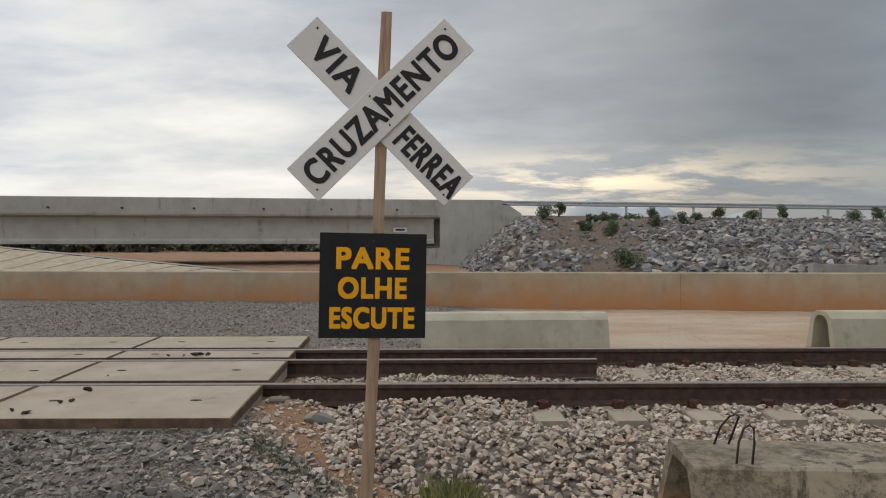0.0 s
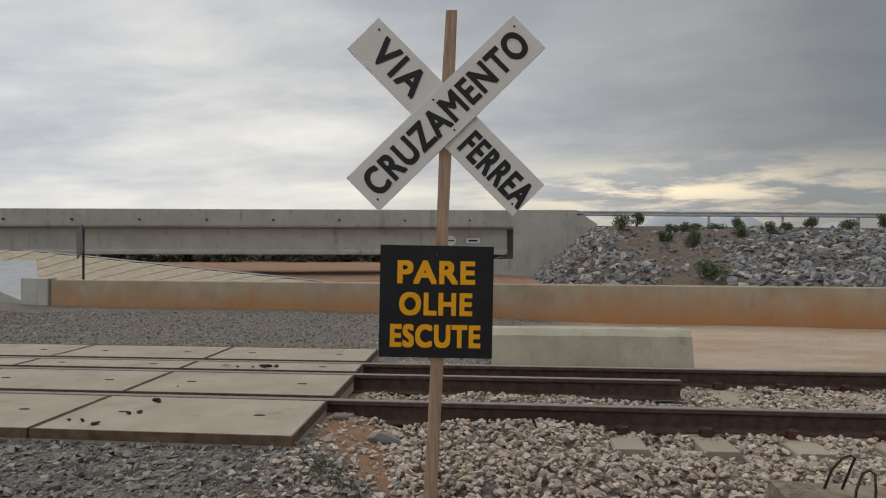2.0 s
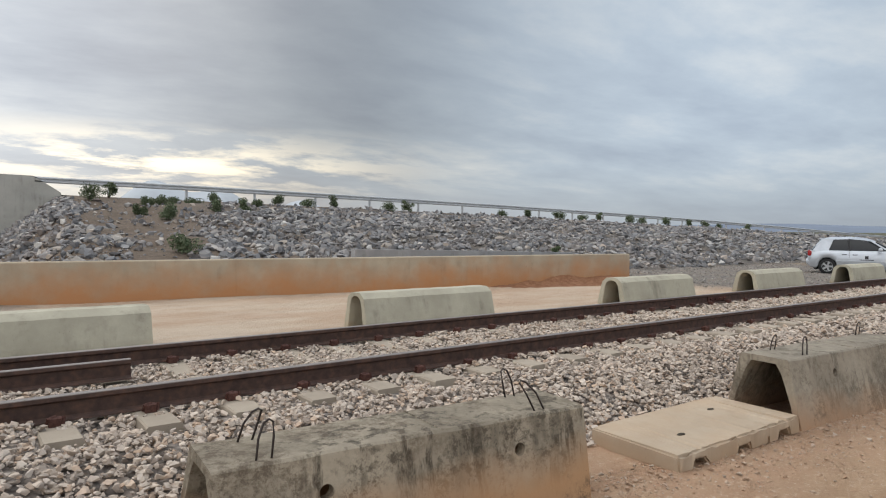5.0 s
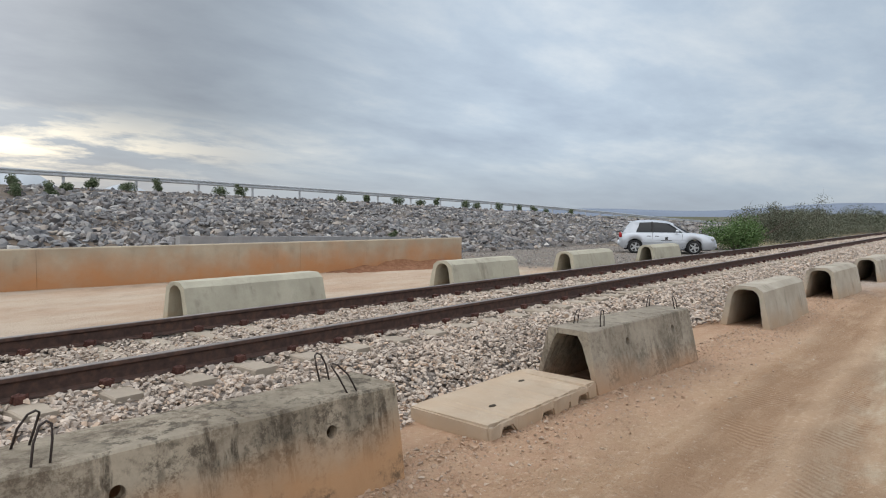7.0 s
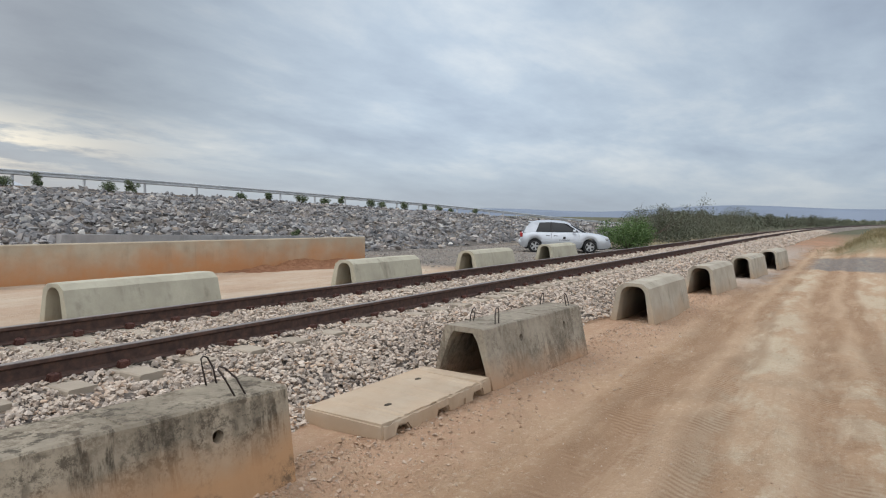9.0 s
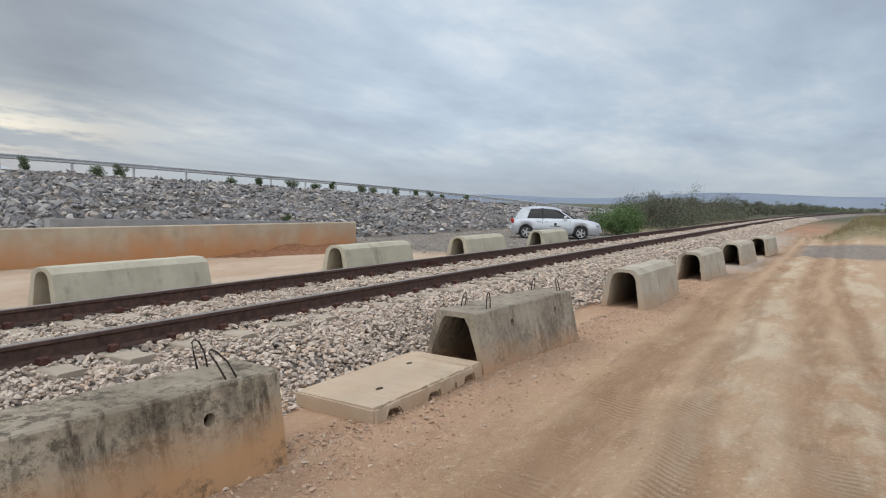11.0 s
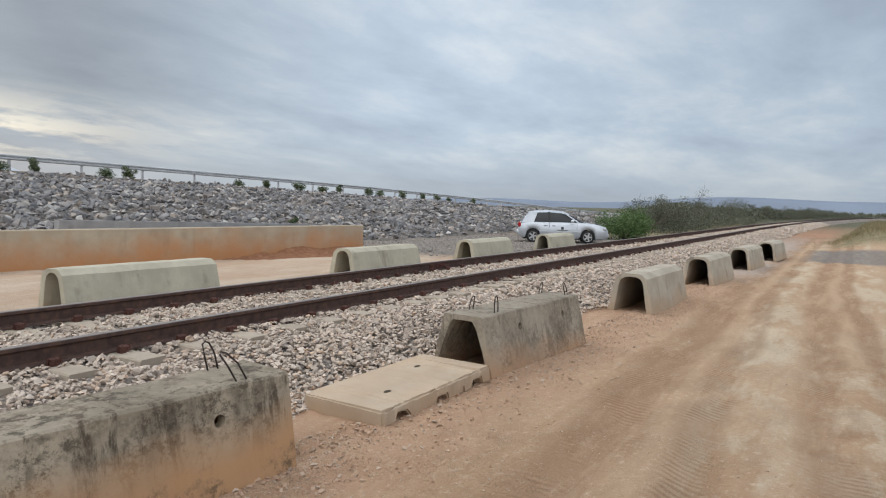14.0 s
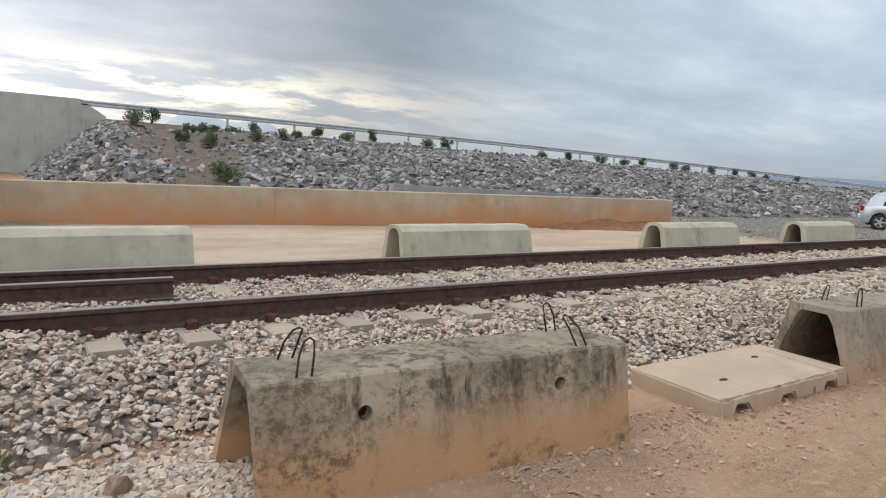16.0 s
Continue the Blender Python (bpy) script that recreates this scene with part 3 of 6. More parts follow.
    dry = m.math("MAXIMUM", m.math("MULTIPLY", m.span(xw, 33, 38), m.span(y, 2.6, 3.6)), m.math("MULTIPLY", m.span(xw, 35.5, 37.5), m.span(m.math("ADD", y, wob), -5.2, -4.2, 1.0, 0.0)))
    c = m.mix(m.math("MULTIPLY", dry, m.span(x, 60, 90, 1.0, 0.0)), c, m.ramp(m.noise(3.0, 8, 0.72), [(0.3, (0.12, 0.11, 0.06)), (0.5, (0.21, 0.18, 0.105)), (0.7, (0.30, 0.235, 0.16))]))
    m.color(c)
    m.bump(fine, 1.0, 0.018).bump(mid, 0.45, 0.02)
    m.bump(m.math("MULTIPLY", m.voronoi(38), k), 0.7, 0.03)
    clods = m.math("SUBTRACT", 1.0, m.span(m.voronoi(75), 0.0, 0.5))
    m.bump(m.math("MULTIPLY", clods, m.span(m.noise(2.2, 4, 0.6, off=(2, 2, 8)), 0.40, 0.62)), 0.8, 0.012)
    return m.m


gx = axis((-3000, -200, 400), (-200, -30, 10), (-30, -8, 1), (-8, 1.5, 0.12), (1.5, 12, 0.09), (12, 30, 0.3), (30, 70, 1), (70, 250, 8), (250, 3000, 300))
gy = axis((-3000, -200, 400), (-200, -30, 10), (-30, -8, 1), (-8, -2, 0.09), (-2, 3, 0.2), (3, 12, 0.3), (12, 40, 1), (40, 200, 8), (200, 3000, 300))
V, F = sheet(gx, gy, ground_z)
tagged(new("ground", mesh_of("ground", V, F, ground_material(), True)), "orange dirt and grey gravel ground with tyre tracks", "ground", kind="structure")


def asphalt_mat():
    m = Mat("asphalt", 0.9)
    n = m.noise(80, 4, 0.7)
    m.color(m.mix(m.span(m.noise(0.8, 4), 0.4, 0.7, 0, 0.6), m.ramp(n, [(0.3, (0.17, 0.17, 0.175)), (0.7, (0.27, 0.265, 0.26))]), (0.33, 0.27, 0.21)))
    m.bump(n, 0.4, 0.005)
    return m.m


ASPHALT_MAT = asphalt_mat()

# ---------------- railway ----------------
def ballast_z(x, y):
    """Height of the ballast's top: a shoulder, a bed between the rails and slopes to both sides."""
    yt = np.asarray(y, float) - track_y(x)
    crown = -0.165
    zn = crown - smooth(-yt, 0.75, 2.15) * 0.30
    zf = crown - smooth(yt, 2.35, 3.05) * 0.22
    z = np.where(yt < 0.8, zn, zf)
    z = z - 0.025 * np.exp(-((yt - 0.8) / 0.5) ** 2)
    heap = smooth(np.asarray(x, float), 0.35, 0.75) * (1 - smooth(np.asarray(x, float), 1.45, 1.95))
    z = z + heap * (0.115 * np.exp(-((yt - 0.62) / 0.30) ** 2) + 0.085 * np.exp(-((yt + 0.30) / 0.22) ** 2))
    return z + (grid_noise(np.asarray(x, float), np.asarray(y, float), 2.2, 4) - 0.5) * 0.05


def ballast_bed_mat():
    m = Mat("ballast_bed", 0.95)
    v = m.voronoi(17, out="Color")
    s = m.nt.nodes.new("ShaderNodeSeparateColor")
    m.link(v, s.inputs[0])
    c = m.ramp(s.outputs[0], [(0.0, (0.17, 0.145, 0.125)), (0.4, (0.28, 0.24, 0.21)), (0.8, (0.36, 0.31, 0.27)), (1.0, (0.22, 0.165, 0.125))])
    # cell rims go dark: shade in the gaps between stones, put into the colour
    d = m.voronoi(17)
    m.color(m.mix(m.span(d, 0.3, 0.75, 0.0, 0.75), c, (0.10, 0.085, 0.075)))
    m.bump(m.math("SUBTRACT", 1.0, d), 1.0, 0.05)
    return m.m


bx = axis((-14, -0.6, 0.5), (-0.6, 16, 0.15), (16, 60, 0.5), (60, 260, 2.0))
by = np.linspace(-2.15, 3.05, 40)
X, Y = np.meshgrid(bx, by)
Y2 = Y + track_y(X)
# the shoulder starts beside the crossing's end
Zb = ballast_z(X, Y2) - 0.05
fade = smooth(X, -0.9, 0.9)
Zb = Zb - (1 - fade) * 0.45 * smooth(-Y, 0.2, 0.6) - 0.25 * smooth(-Y, 1.75, 2.15) - 0.2 * smooth(Y, 2.75, 3.05)
V = np.stack([X, Y2, Zb], -1).reshape(-1, 3)
nx, ny = len(bx), len(by)
i = (np.arange(ny - 1)[:, None] * nx + np.arange(nx - 1)[None]).ravel()
tagged(new("ballast_bed", mesh_of("ballast_bed", V, np.stack([i, i + 1, i + nx + 1, i + nx], 1), ballast_bed_mat(), True)), "pale crushed stone bed under the railway track with painted gap shade", "ballast", kind="structure")

SHAPES = rock_shapes(22, 10, 0.75)
PEBBLES = rock_shapes(12, 8, 0.7, 4)
LOWSHAPES = rock_shapes(24, 10, 0.6, 9)


def on_sleeper(x, yt):
    k = np.abs((x - SLEEPER_X0) / SLEEPER_STEP - np.round((x - SLEEPER_X0) / SLEEPER_STEP)) * SLEEPER_STEP
    return (k < 0.125) & (x > 1.72) & (yt > -0.58) & (yt < 2.23)


SLEEPER_X0, SLEEPER_STEP = 1.91, 0.575


def ballast_stones():
    P, S = [], []
    for x0, x1, dens, r0, r1 in ((-0.25, 9, 900, 0.019, 0.042), (9, 20, 400, 0.026, 0.054), (20, 45, 110, 0.045, 0.07), (45, 100, 26, 0.07, 0.12)):
        n = int((x1 - x0) * 5.2 * dens)
        x, yt = rng.uniform(x0, x1, n), rng.uniform(-2.2, 3.05, n)
        edge = -2.1 + 0.25 * grid_noise(x, yt * 0, 1.3, 8)
        keep = (yt > edge) & ~((np.abs(yt) < 0.085) | (np.abs(yt - 1.67) < 0.085)) & ~((x < 2.62) & (np.abs(yt - 1.07) < 0.08))
        by_rail = np.minimum(np.abs(yt), np.abs(yt - 1.67)) < 0.21
        keep &= ~(on_sleeper(x, yt) & (rng.random(n) < np.where((yt > 0.1) & (yt < 1.57) & ~by_rail, 0.25, np.where(yt < -0.24, 1.0, np.where(yt < -0.15, 0.5, 0.95)))))
        line = 0.02 - 0.5 * (yt + 0.2) + 0.35 * (grid_noise(x, yt, 2.5, 13) - 0.5)
        keep &= (yt > -0.25) | (x > line) | (rng.random(n) < 0.30)
        x, yt = x[keep], yt[keep]
        y = yt + track_y(x)
        s = rng.uniform(r0, r1, len(x)) * rng.choice([0.75, 1.0, 1.0, 1.25], len(x))
        z = np.maximum(ballast_z(x, y), ground_z(x, y) + 0.012) + rng.uniform(-0.035, 0.012, len(x)) - 0.02 * ((yt > -0.75) & (yt < -0.25))
        P.append(np.stack([x, y, z], 1))
        S.append(s)
    # loose stones strewn past the ballast's foot, before the first channel
    n = 6500
    x, y = rng.uniform(0.7, 2.35, n), rng.uniform(-2.85, -1.75, n)
    west = 0.72 + 0.55 * grid_noise(x, y, 2.1, 3) + 0.5 * smooth(-y, 2.1, 2.8)
    foot = 2.25 + 0.45 * grid_noise(x, y, 2.6, 27)
    keep = (x > west) & (rng.random(n) < 1 - 0.96 * smooth(-y, foot, foot + 0.28))
    x, y = x[keep], y[keep]
    s = rng.uniform(0.014, 0.042, len(x))
    P.append(np.stack([x, y, np.maximum(ground_z(x, y), ballast_z(x, y) - 0.02) + s * 0.3], 1))
    S.append(s)
    n = 700
    x, y = rng.uniform(-0.5, 0.9, n), rng.uniform(-1.9, -0.5, n)
    s = 0.006 + 0.026 * rng.random(n) ** 2.5
    P.append(np.stack([x, y, ground_z(x, y) + s * 0.3], 1))
    S.append(s)
    scatter("ballast_stones", np.concatenate(P), np.concatenate(S), SHAPES, BALLAST_MAT, "pale pinkish-grey angular ballast stones along the track", "ballast")


ballast_stones()


def gravel_stones():
    n = 12000
    x, y = rng.uniform(-5.5, 1.0, n), rng.uniform(-3.4, -1.02, n)
    keep = (x + 0.75 * (y + 0.45) < -0.32 + 0.3 * (grid_noise(x, y, 2.2, 5) - 0.5)) | (rng.random(n) < 0.16)
    x, y = x[keep], y[keep]
    s = rng.uniform(0.010, 0.027, len(x)) * rng.choice([0.7, 1, 1, 1.3, 1.9], len(x))
    P = np.stack([x, y, ground_z(x, y) + s * 0.25], 1)
    n = 17000
    x2, y2 = rng.uniform(-11, 2.2, n), rng.uniform(2.7, 9.2, n)
    keep = x2 < 2.0 - 1.5 * grid_noise(x2, y2, 0.8, 9)
    x2, y2 = x2[keep], y2[keep]
    s2 = rng.uniform(0.011, 0.03, len(x2)) * rng.choice([0.8, 1, 1.5], len(x2))
    P2 = np.stack([x2, y2, ground_z(x2, y2) + s2 * 0.2], 1)
    n = 4000
    x3, y3 = rng.uniform(17, 40, n), rng.uniform(3.4, 11, n)
    s3 = rng.uniform(0.03, 0.07, n)
    P3 = np.stack([x3, y3, ground_z(x3, y3)], 1)
    scatter("gravel_stones", np.concatenate([P, P2, P3]), np.concatenate([s, s2, s3]), PEBBLES, GREYSTONE_MAT, "loose dark grey gravel beside the crossing", "gravel", seed=6)


gravel_stones()


def dirt_stones():
    """Loose stones along the channels' foot, and fine clods all over the dirt road."""
    n = 7500
    x, y = 3.4 + 15 * rng.random(n) ** 1.3, -2.35 - np.abs(rng.normal(0, 0.42, n))
    s = rng.uniform(0.004, 0.015, n) * rng.choice([0.6, 1, 1, 1.4, 2.0], n)
    n2 = 17000
    x2, y2 = 2.5 + 17 * rng.random(n2) ** 1.4, rng.uniform(-7.2, -2.6, n2)
    keep = rng.random(n2) < 0.15 + 0.85 * smooth(grid_noise(x2, y2, 1.6, 31), 0.45, 0.75)
    x2, y2 = x2[keep], y2[keep]
    s2 = 0.003 + 0.011 * rng.random(len(x2)) ** 3
    x, y, s = np.concatenate([x, x2]), np.concatenate([y, y2]), np.concatenate([s, s2])
    scatter("loose_stones", np.stack([x, y, ground_z(x, y) + s * 0.3], 1), s, PEBBLES, stone_mat("soil_stone", [(0.0, (0.38, 0.24, 0.15)), (0.6, (0.46, 0.315, 0.215)), (0.88, (0.52, 0.42, 0.33)), (1.0, (0.30, 0.205, 0.145))]), "small loose stones and clods on the dirt road", "stones", seed=8)


dirt_stones()

RAIL_H = 0.168


RAIL_PARTS = (
    ("railhead", [(-0.030, 0.0), (0.030, 0.0), (0.036, -0.004), (0.037, -0.032), (0.030, -0.040), (0.0085, -0.050), (-0.0085, -0.050), (-0.030, -0.040), (-0.037, -0.032), (-0.036, -0.004)]),
    ("rail_web", [(0.0085, -0.050), (0.0085, -0.140), (-0.0085, -0.140), (-0.0085, -0.050)]),
    ("rail_foot", [(0.0085, -0.140), (0.030, -0.150), (0.066, -0.158), (0.068, -RAIL_H), (-0.068, -RAIL_H), (-0.066, -0.158), (-0.030, -0.150), (-0.0085, -0.140)]),
)


def rail(y0, x0, x1, label, step=3.0):
    t = tagged(new("rail"), label, "rail", "railway rails")
    xs = np.arange(x0, x1 + 0.01, step) if x1 > 50 else np.array([x0, x1])
    for name, prof in RAIL_PARTS:
        b = bmesh.new()
        rings = [[b.verts.new((x, y0 + float(track_y(x)) + py, pz)) for py, pz in prof] for x in xs]
        n = len(prof)
        for A, B in zip(rings, rings[1:]):
            for k in range(n):
                b.faces.new((A[k], A[(k + 1) % n], B[(k + 1) % n], B[k]))
        b.faces.new(rings[0][::-1])
        b.faces.new(rings[-1])
        part(name, b, RAIL_MAT, t)


rail(0.0, -14, 262, "long dark rusty steel running rail on concrete sleepers")
rail(1.67, -14, 262, "long dark rusty steel running rail on concrete sleepers")
rail(1.07, -14, 2.60, "short rusty third rail ending beyond the crossing slabs")


def joint_bar(x, y):
    """A fishplate bolted over a rail joint."""
    t = thing("fishplate", pose(x, y, 0), "rusty bolted fishplate over a rail joint", "fishplate")
    b = box(-0.3, 0.3, -0.030, -0.013, -0.125, -0.045, 0.004)
    part("plate", b, CLIP_MAT, t)
    for dx in (-0.22, -0.07, 0.07, 0.22):
        part("bolt", cyl(0.017, 0.017, 0.03, 6, Matrix.Translation((dx, -0.03, -0.085)) @ Matrix.Rotation(radians(90), 4, "X")), CLIP_MAT, t)


joint_bar(12.6, 1.67)


def sleeper():
    t = thing("sleeper", pose(SLEEPER_X0, 0.835, -0.17), "pale concrete sleeper half buried in ballast with rusty clips", "sleeper", "railway sleepers")
    b = bmesh.new()
    L, w0, w1, h = 1.37, 0.115, 0.15, 0.2
    secs = [(-L, 1.0, 0.008), (-1.12, 1.0, 0.008), (-1.06, 1.0, -0.004), (-0.55, 1.0, -0.004), (-0.25, 0.86, -0.03), (0.25, 0.86, -0.03), (0.55, 1.0, -0.004), (L, 1.0, -0.012)]
    rings = []
    for y, k, dz in secs:
        rings.append([b.verts.new(p) for p in ((-w1 * k, y, -h), (-w0 * k, y, dz - 0.012), (-w0 * k + 0.012, y, dz), (w0 * k - 0.012, y, dz), (w0 * k, y, dz - 0.012), (w1 * k, y, -h))])
    for A, B in zip(rings, rings[1:]):
        for k in range(6):
            b.faces.new((A[k], A[(k + 1) % 6], B[(k + 1) % 6], B[k]))
    b.faces.new(rings[0][::-1])
    b.faces.new(rings[-1])
    part("body", b, SLEEPER_MAT, t)
    for yr in (-0.835, 0.835):
        for s in (-1, 1):
            c = bmesh.new()
            y = yr + s * 0.115
            join(c, tube([(-0.05, y + s * 0.01, 0.01), (-0.045, y + s * 0.035, 0.055), (0.0, y + s * 0.02, 0.062), (0.0, y - s * 0.045, 0.03), (0.03, y - s * 0.045, 0.035), (0.05, y + s * 0.03, 0.055), (0.045, y + s * 0.04, 0.01)], 0.010, 6))
            box(-0.04, 0.04, y - 0.03 + s * 0.015, y + 0.03 + s * 0.015, -0.01, 0.058, 0.008, c)
            part("rail_clip", c, CLIP_MAT, t)
    return t


s0 = sleeper()
for k in range(-3, 104):
    if k:
        x = SLEEPER_X0 + k * SLEEPER_STEP
        jig = math.sin(k * 12.9898) * 0.5
        copy_thing(s0, pose(x + jig * 0.03, 0.835 + float(track_y(x)) + jig * 0.04, -0.17 - 0.06 * (k < -1), 0, 0, jig * 1.6))


# ---------------- level crossing ----------------
def crossing_slab(x0, x1, y0, y1, group):
    """One slab with a steel edge; the joints run slightly aslant to the rails."""
    t = thing("crossing_slab", pose((x0 + x1) / 2, (y0 + y1) / 2, 0.004), "dusty grey concrete crossing slab with lifting recesses", "concrete slab", group)
    hx, hy = (x1 - x0) / 2, (y1 - y0) / 2

    def aslant(b):
        for v in b.verts:
            v.co.x -= 0.07 * v.co.y
        return b

    part("body", aslant(box(-hx, hx, -hy, hy, -0.15, 0.0, 0.008)), SLAB_MAT, t)
    frame_b = bmesh.new()
    box(-hx - 0.003, hx + 0.003, hy - 0.012, hy + 0.003, -0.06, 0.003, 0.0, frame_b)
    box(-hx - 0.003, hx + 0.003, -hy - 0.003, -hy + 0.012, -0.06, 0.003, 0.0, frame_b)
    box(hx - 0.012, hx + 0.003, -hy + 0.0125, hy - 0.0125, -0.06, 0.003, 0.0, frame_b)
    box(-hx - 0.003, -hx + 0.012, -hy + 0.0125, hy - 0.0125, -0.06, 0.003, 0.0, frame_b)
    part("edge_angle", aslant(frame_b), EDGE_MAT, t, "rusty steel edge angle")
    for sx in (-0.42, 0.42):
        part("lifting_recess", cyl(0.030, 0.026, 0.004, 14, Matrix.Translation((sx * 1.2, 0, 0)) @ Matrix.Diagonal((1.5, 0.6, 1, 1))), SOIL_MAT, t, "soil-filled lifting recess")


EDGE_MAT = plain_mat("edge_steel", (0.20, 0.13, 0.09), 0.8, 0.0, 0.4, 12)
SOIL_MAT = plain_mat("dark_soil", (0.075, 0.055, 0.035), 0.95, 0.0, 0.4, 60)
ROWS_Y = ((-1.06, -0.075), (0.085, 0.985), (1.155, 1.59), (1.75, 2.62))
SLAB_ENDS, SLAB_L = (-0.245, -0.305, -0.375, -0.43), 1.78
for c in range(5):
    for (y0, y1), end in zip(ROWS_Y, SLAB_ENDS):
        crossing_slab(end - (c + 1) * SLAB_L + 0.012, end - c * SLAB_L - 0.012, y0, y1, "crossing slabs")
# packing under the slabs' open edges
tagged(part("concrete_footing", box(-9.3, -0.50, -1.02, 2.58, -0.5, -0.148, 0.01), plain_mat("rusty_concrete_base", (0.26, 0.20, 0.15), 0.9, 0, 0.4, 9)), "stained concrete base under the crossing slabs", "concrete base")
tagged(part("timber_block", box(-0.22, -0.06, -0.24, -0.12, -0.16, -0.07, 0.01), plain_mat("packing_concrete", (0.26, 0.215, 0.17), 0.9, 0.0, 0.3, 30)), "small pale concrete packing block beside the rail", "block")


# ---------------- crossing sign ----------------
def text_mesh(body, size, extrude, offset=0.0, space=1.0):
    cu = bpy.data.curves.new("lettering", "FONT")
    cu.body, cu.size, cu.extrude, cu.offset = body, size, extrude, offset
    cu.align_x, cu.align_y = "CENTER", "CENTER"
    cu.space_character = space
    cu.resolution_u = 6
    ob = new("lettering", cu)
    dg = bpy.context.evaluated_depsgraph_get()
    me = bpy.data.meshes.new_from_object(ob.evaluated_get(dg))
    bpy.data.objects.remove(ob)
    bpy.data.curves.remove(cu)
    return me


def lettering(body, width, height, m, mat, parent, bold=0.0):
    """Raised bold lettering fitted to a width and height, in the plane of the board (x right, z up, facing -y)."""
    me = text_mesh(body, 1.0, 0.0, 0.0, 1.12)
    co = np.array([v.co[:] for v in me.vertices])
    faces = [tuple(p.vertices) for p in me.polygons]
    bpy.data.meshes.remove(me)
    lo, hi = co.min(0), co.max(0)
    co = (co - (lo + hi) / 2) / np.maximum(hi - lo, 1e-6) * np.array((width - 2 * bold, height - 2 * bold, 0))
    V, F = [], []
    ring = [(bold * i, bold * j) for i in (-1, 0, 1) for j in (-1, 0, 1)]
    for k, (dx, dz) in enumerate(ring):
        F += [tuple(i + len(V) for i in f) for f in faces]
        V += [(x + dx, -0.00008 * k, z + dz) for x, z, _ in co]
    ob = part("lettering", mesh_of("lettering", V, F, mat), mat, parent)
    ob.matrix_basis = m
    return ob


def crossing_sign():
    t = thing("crossing_sign", pose(0.715, -1.73, -0.36, 0, 0, 6.5), "white railway crossbuck and black stop board on a wooden post", "road sign")
    b = bmesh.new()
    secs = 8
    rings = []
    H = 2.81
    for k in range(secs + 1):
        f = k / secs
        cx, cy = 0.140 * f - 0.012 + 0.006 * math.sin(f * 5), 0.0
        w, d = 0.034 - 0.004 * f + 0.002 * math.sin(k * 2.1), 0.026
        rings.append([b.verts.new((cx + sx * w, cy + sy * d, f * H - 0.1)) for sx, sy in ((-1, -1), (-0.4, -1.15), (0.4, -1.15), (1, -1), (1, 1), (-1, 1))])
    for A, B in zip(rings, rings[1:]):
        for k in range(6):
            b.faces.new((A[k], A[(k + 1) % 6], B[(k + 1) % 6], B[k]))
    b.faces.new(rings[0][::-1])
    b.faces.new(rings[-1])
    part("post", b, WOOD_MAT, t, "rough brown wooden post")

    def board(name, cx, cz, w, h, ang, y, mat, label):
        p = part(name, box(-w / 2, w / 2, -0.006, 0.006, -h / 2, h / 2, 0.002), mat, t, label)
        p.matrix_basis = pose(cx, y, cz) @ Matrix.Rotation(radians(-ang), 4, "Y")
        return p

    zb = 0.36
    cx, cz = 0.81 - 0.715, 1.835 + zb
    back = board("crossbuck_arm", cx - 0.004, cz - 0.020, 1.17, 0.222, -45.4, -0.036, WHITE_MAT, "white painted arm with black capitals, lower right to upper left")
    front = board("crossbuck_arm", cx - 0.002, cz - 0.004, 1.155, 0.230, 44.3, -0.052, WHITE_MAT, "white painted arm with black capitals, across the other")
    lettering("CRUZAMENTO", 1.06, 0.142, pose(0, -0.0085, 0.0), LETTER_MAT, front, 0.005)
    lettering("VIA", 0.31, 0.138, pose(-0.335, -0.0085, 0.008), LETTER_MAT, back, 0.005)
    lettering("FERREA", 0.43, 0.135, pose(0.365, -0.0085, -0.005), LETTER_MAT, back, 0.005)
    for p, pts in ((front, ((-0.54, -0.07), (0.54, 0.07), (0.0, 0.09), (-0.03, -0.09))), (back, ((-0.54, 0.07), (0.54, -0.07)))):
        for px, pz in pts:
            part("nail", cyl(0.006, 0.005, 0.004, 8, Matrix.Translation((px, -0.006, pz)) @ Matrix.Rotation(radians(90), 4, "X")), REBAR_MAT, p)
    stop = board("stop_board", 0.758 - 0.715, 0.898 + zb, 0.562, 0.555, -1.2, -0.040, BLACK_MAT, "square black board with amber capitals")
    for word, w, z in (("PARE", 0.385, 0.145), ("OLHE", 0.362, -0.012), ("ESCUTE", 0.448, -0.170)):
        lettering(word, w, 0.116, pose(-0.002, -0.0085, z), YELLOW_MAT, stop, 0.0055)
    for pz in (0.235, -0.235):
        part("nail", cyl(0.007, 0.006, 0.004, 8, Matrix.Translation((0, -0.006, pz)) @ Matrix.Rotation(radians(90), 4, "X")), REBAR_MAT, stop)


crossing_sign()


# ---------------- precast concrete channel units ----------------
def cut(ob, cutters):
    """Cuts round holes into a mesh object for good."""
    for c in cutters:
        me = bpy.data.meshes.new("cutter")
        c.to_mesh(me)
        c.free()
        tool = new("cutter", me)
        tool.matrix_world = ob.parent.matrix_world
        md = ob.modifiers.new("cut", "BOOLEAN")
        md.object, md.solver = tool, "EXACT"
        bpy.context.view_layer.update()
        dg = bpy.context.evaluated_depsgraph_get()
        done = bpy.data.meshes.new_from_object(ob.evaluated_get(dg))
        ob.modifiers.clear()
        ob.data = done
        bpy.data.objects.remove(tool)


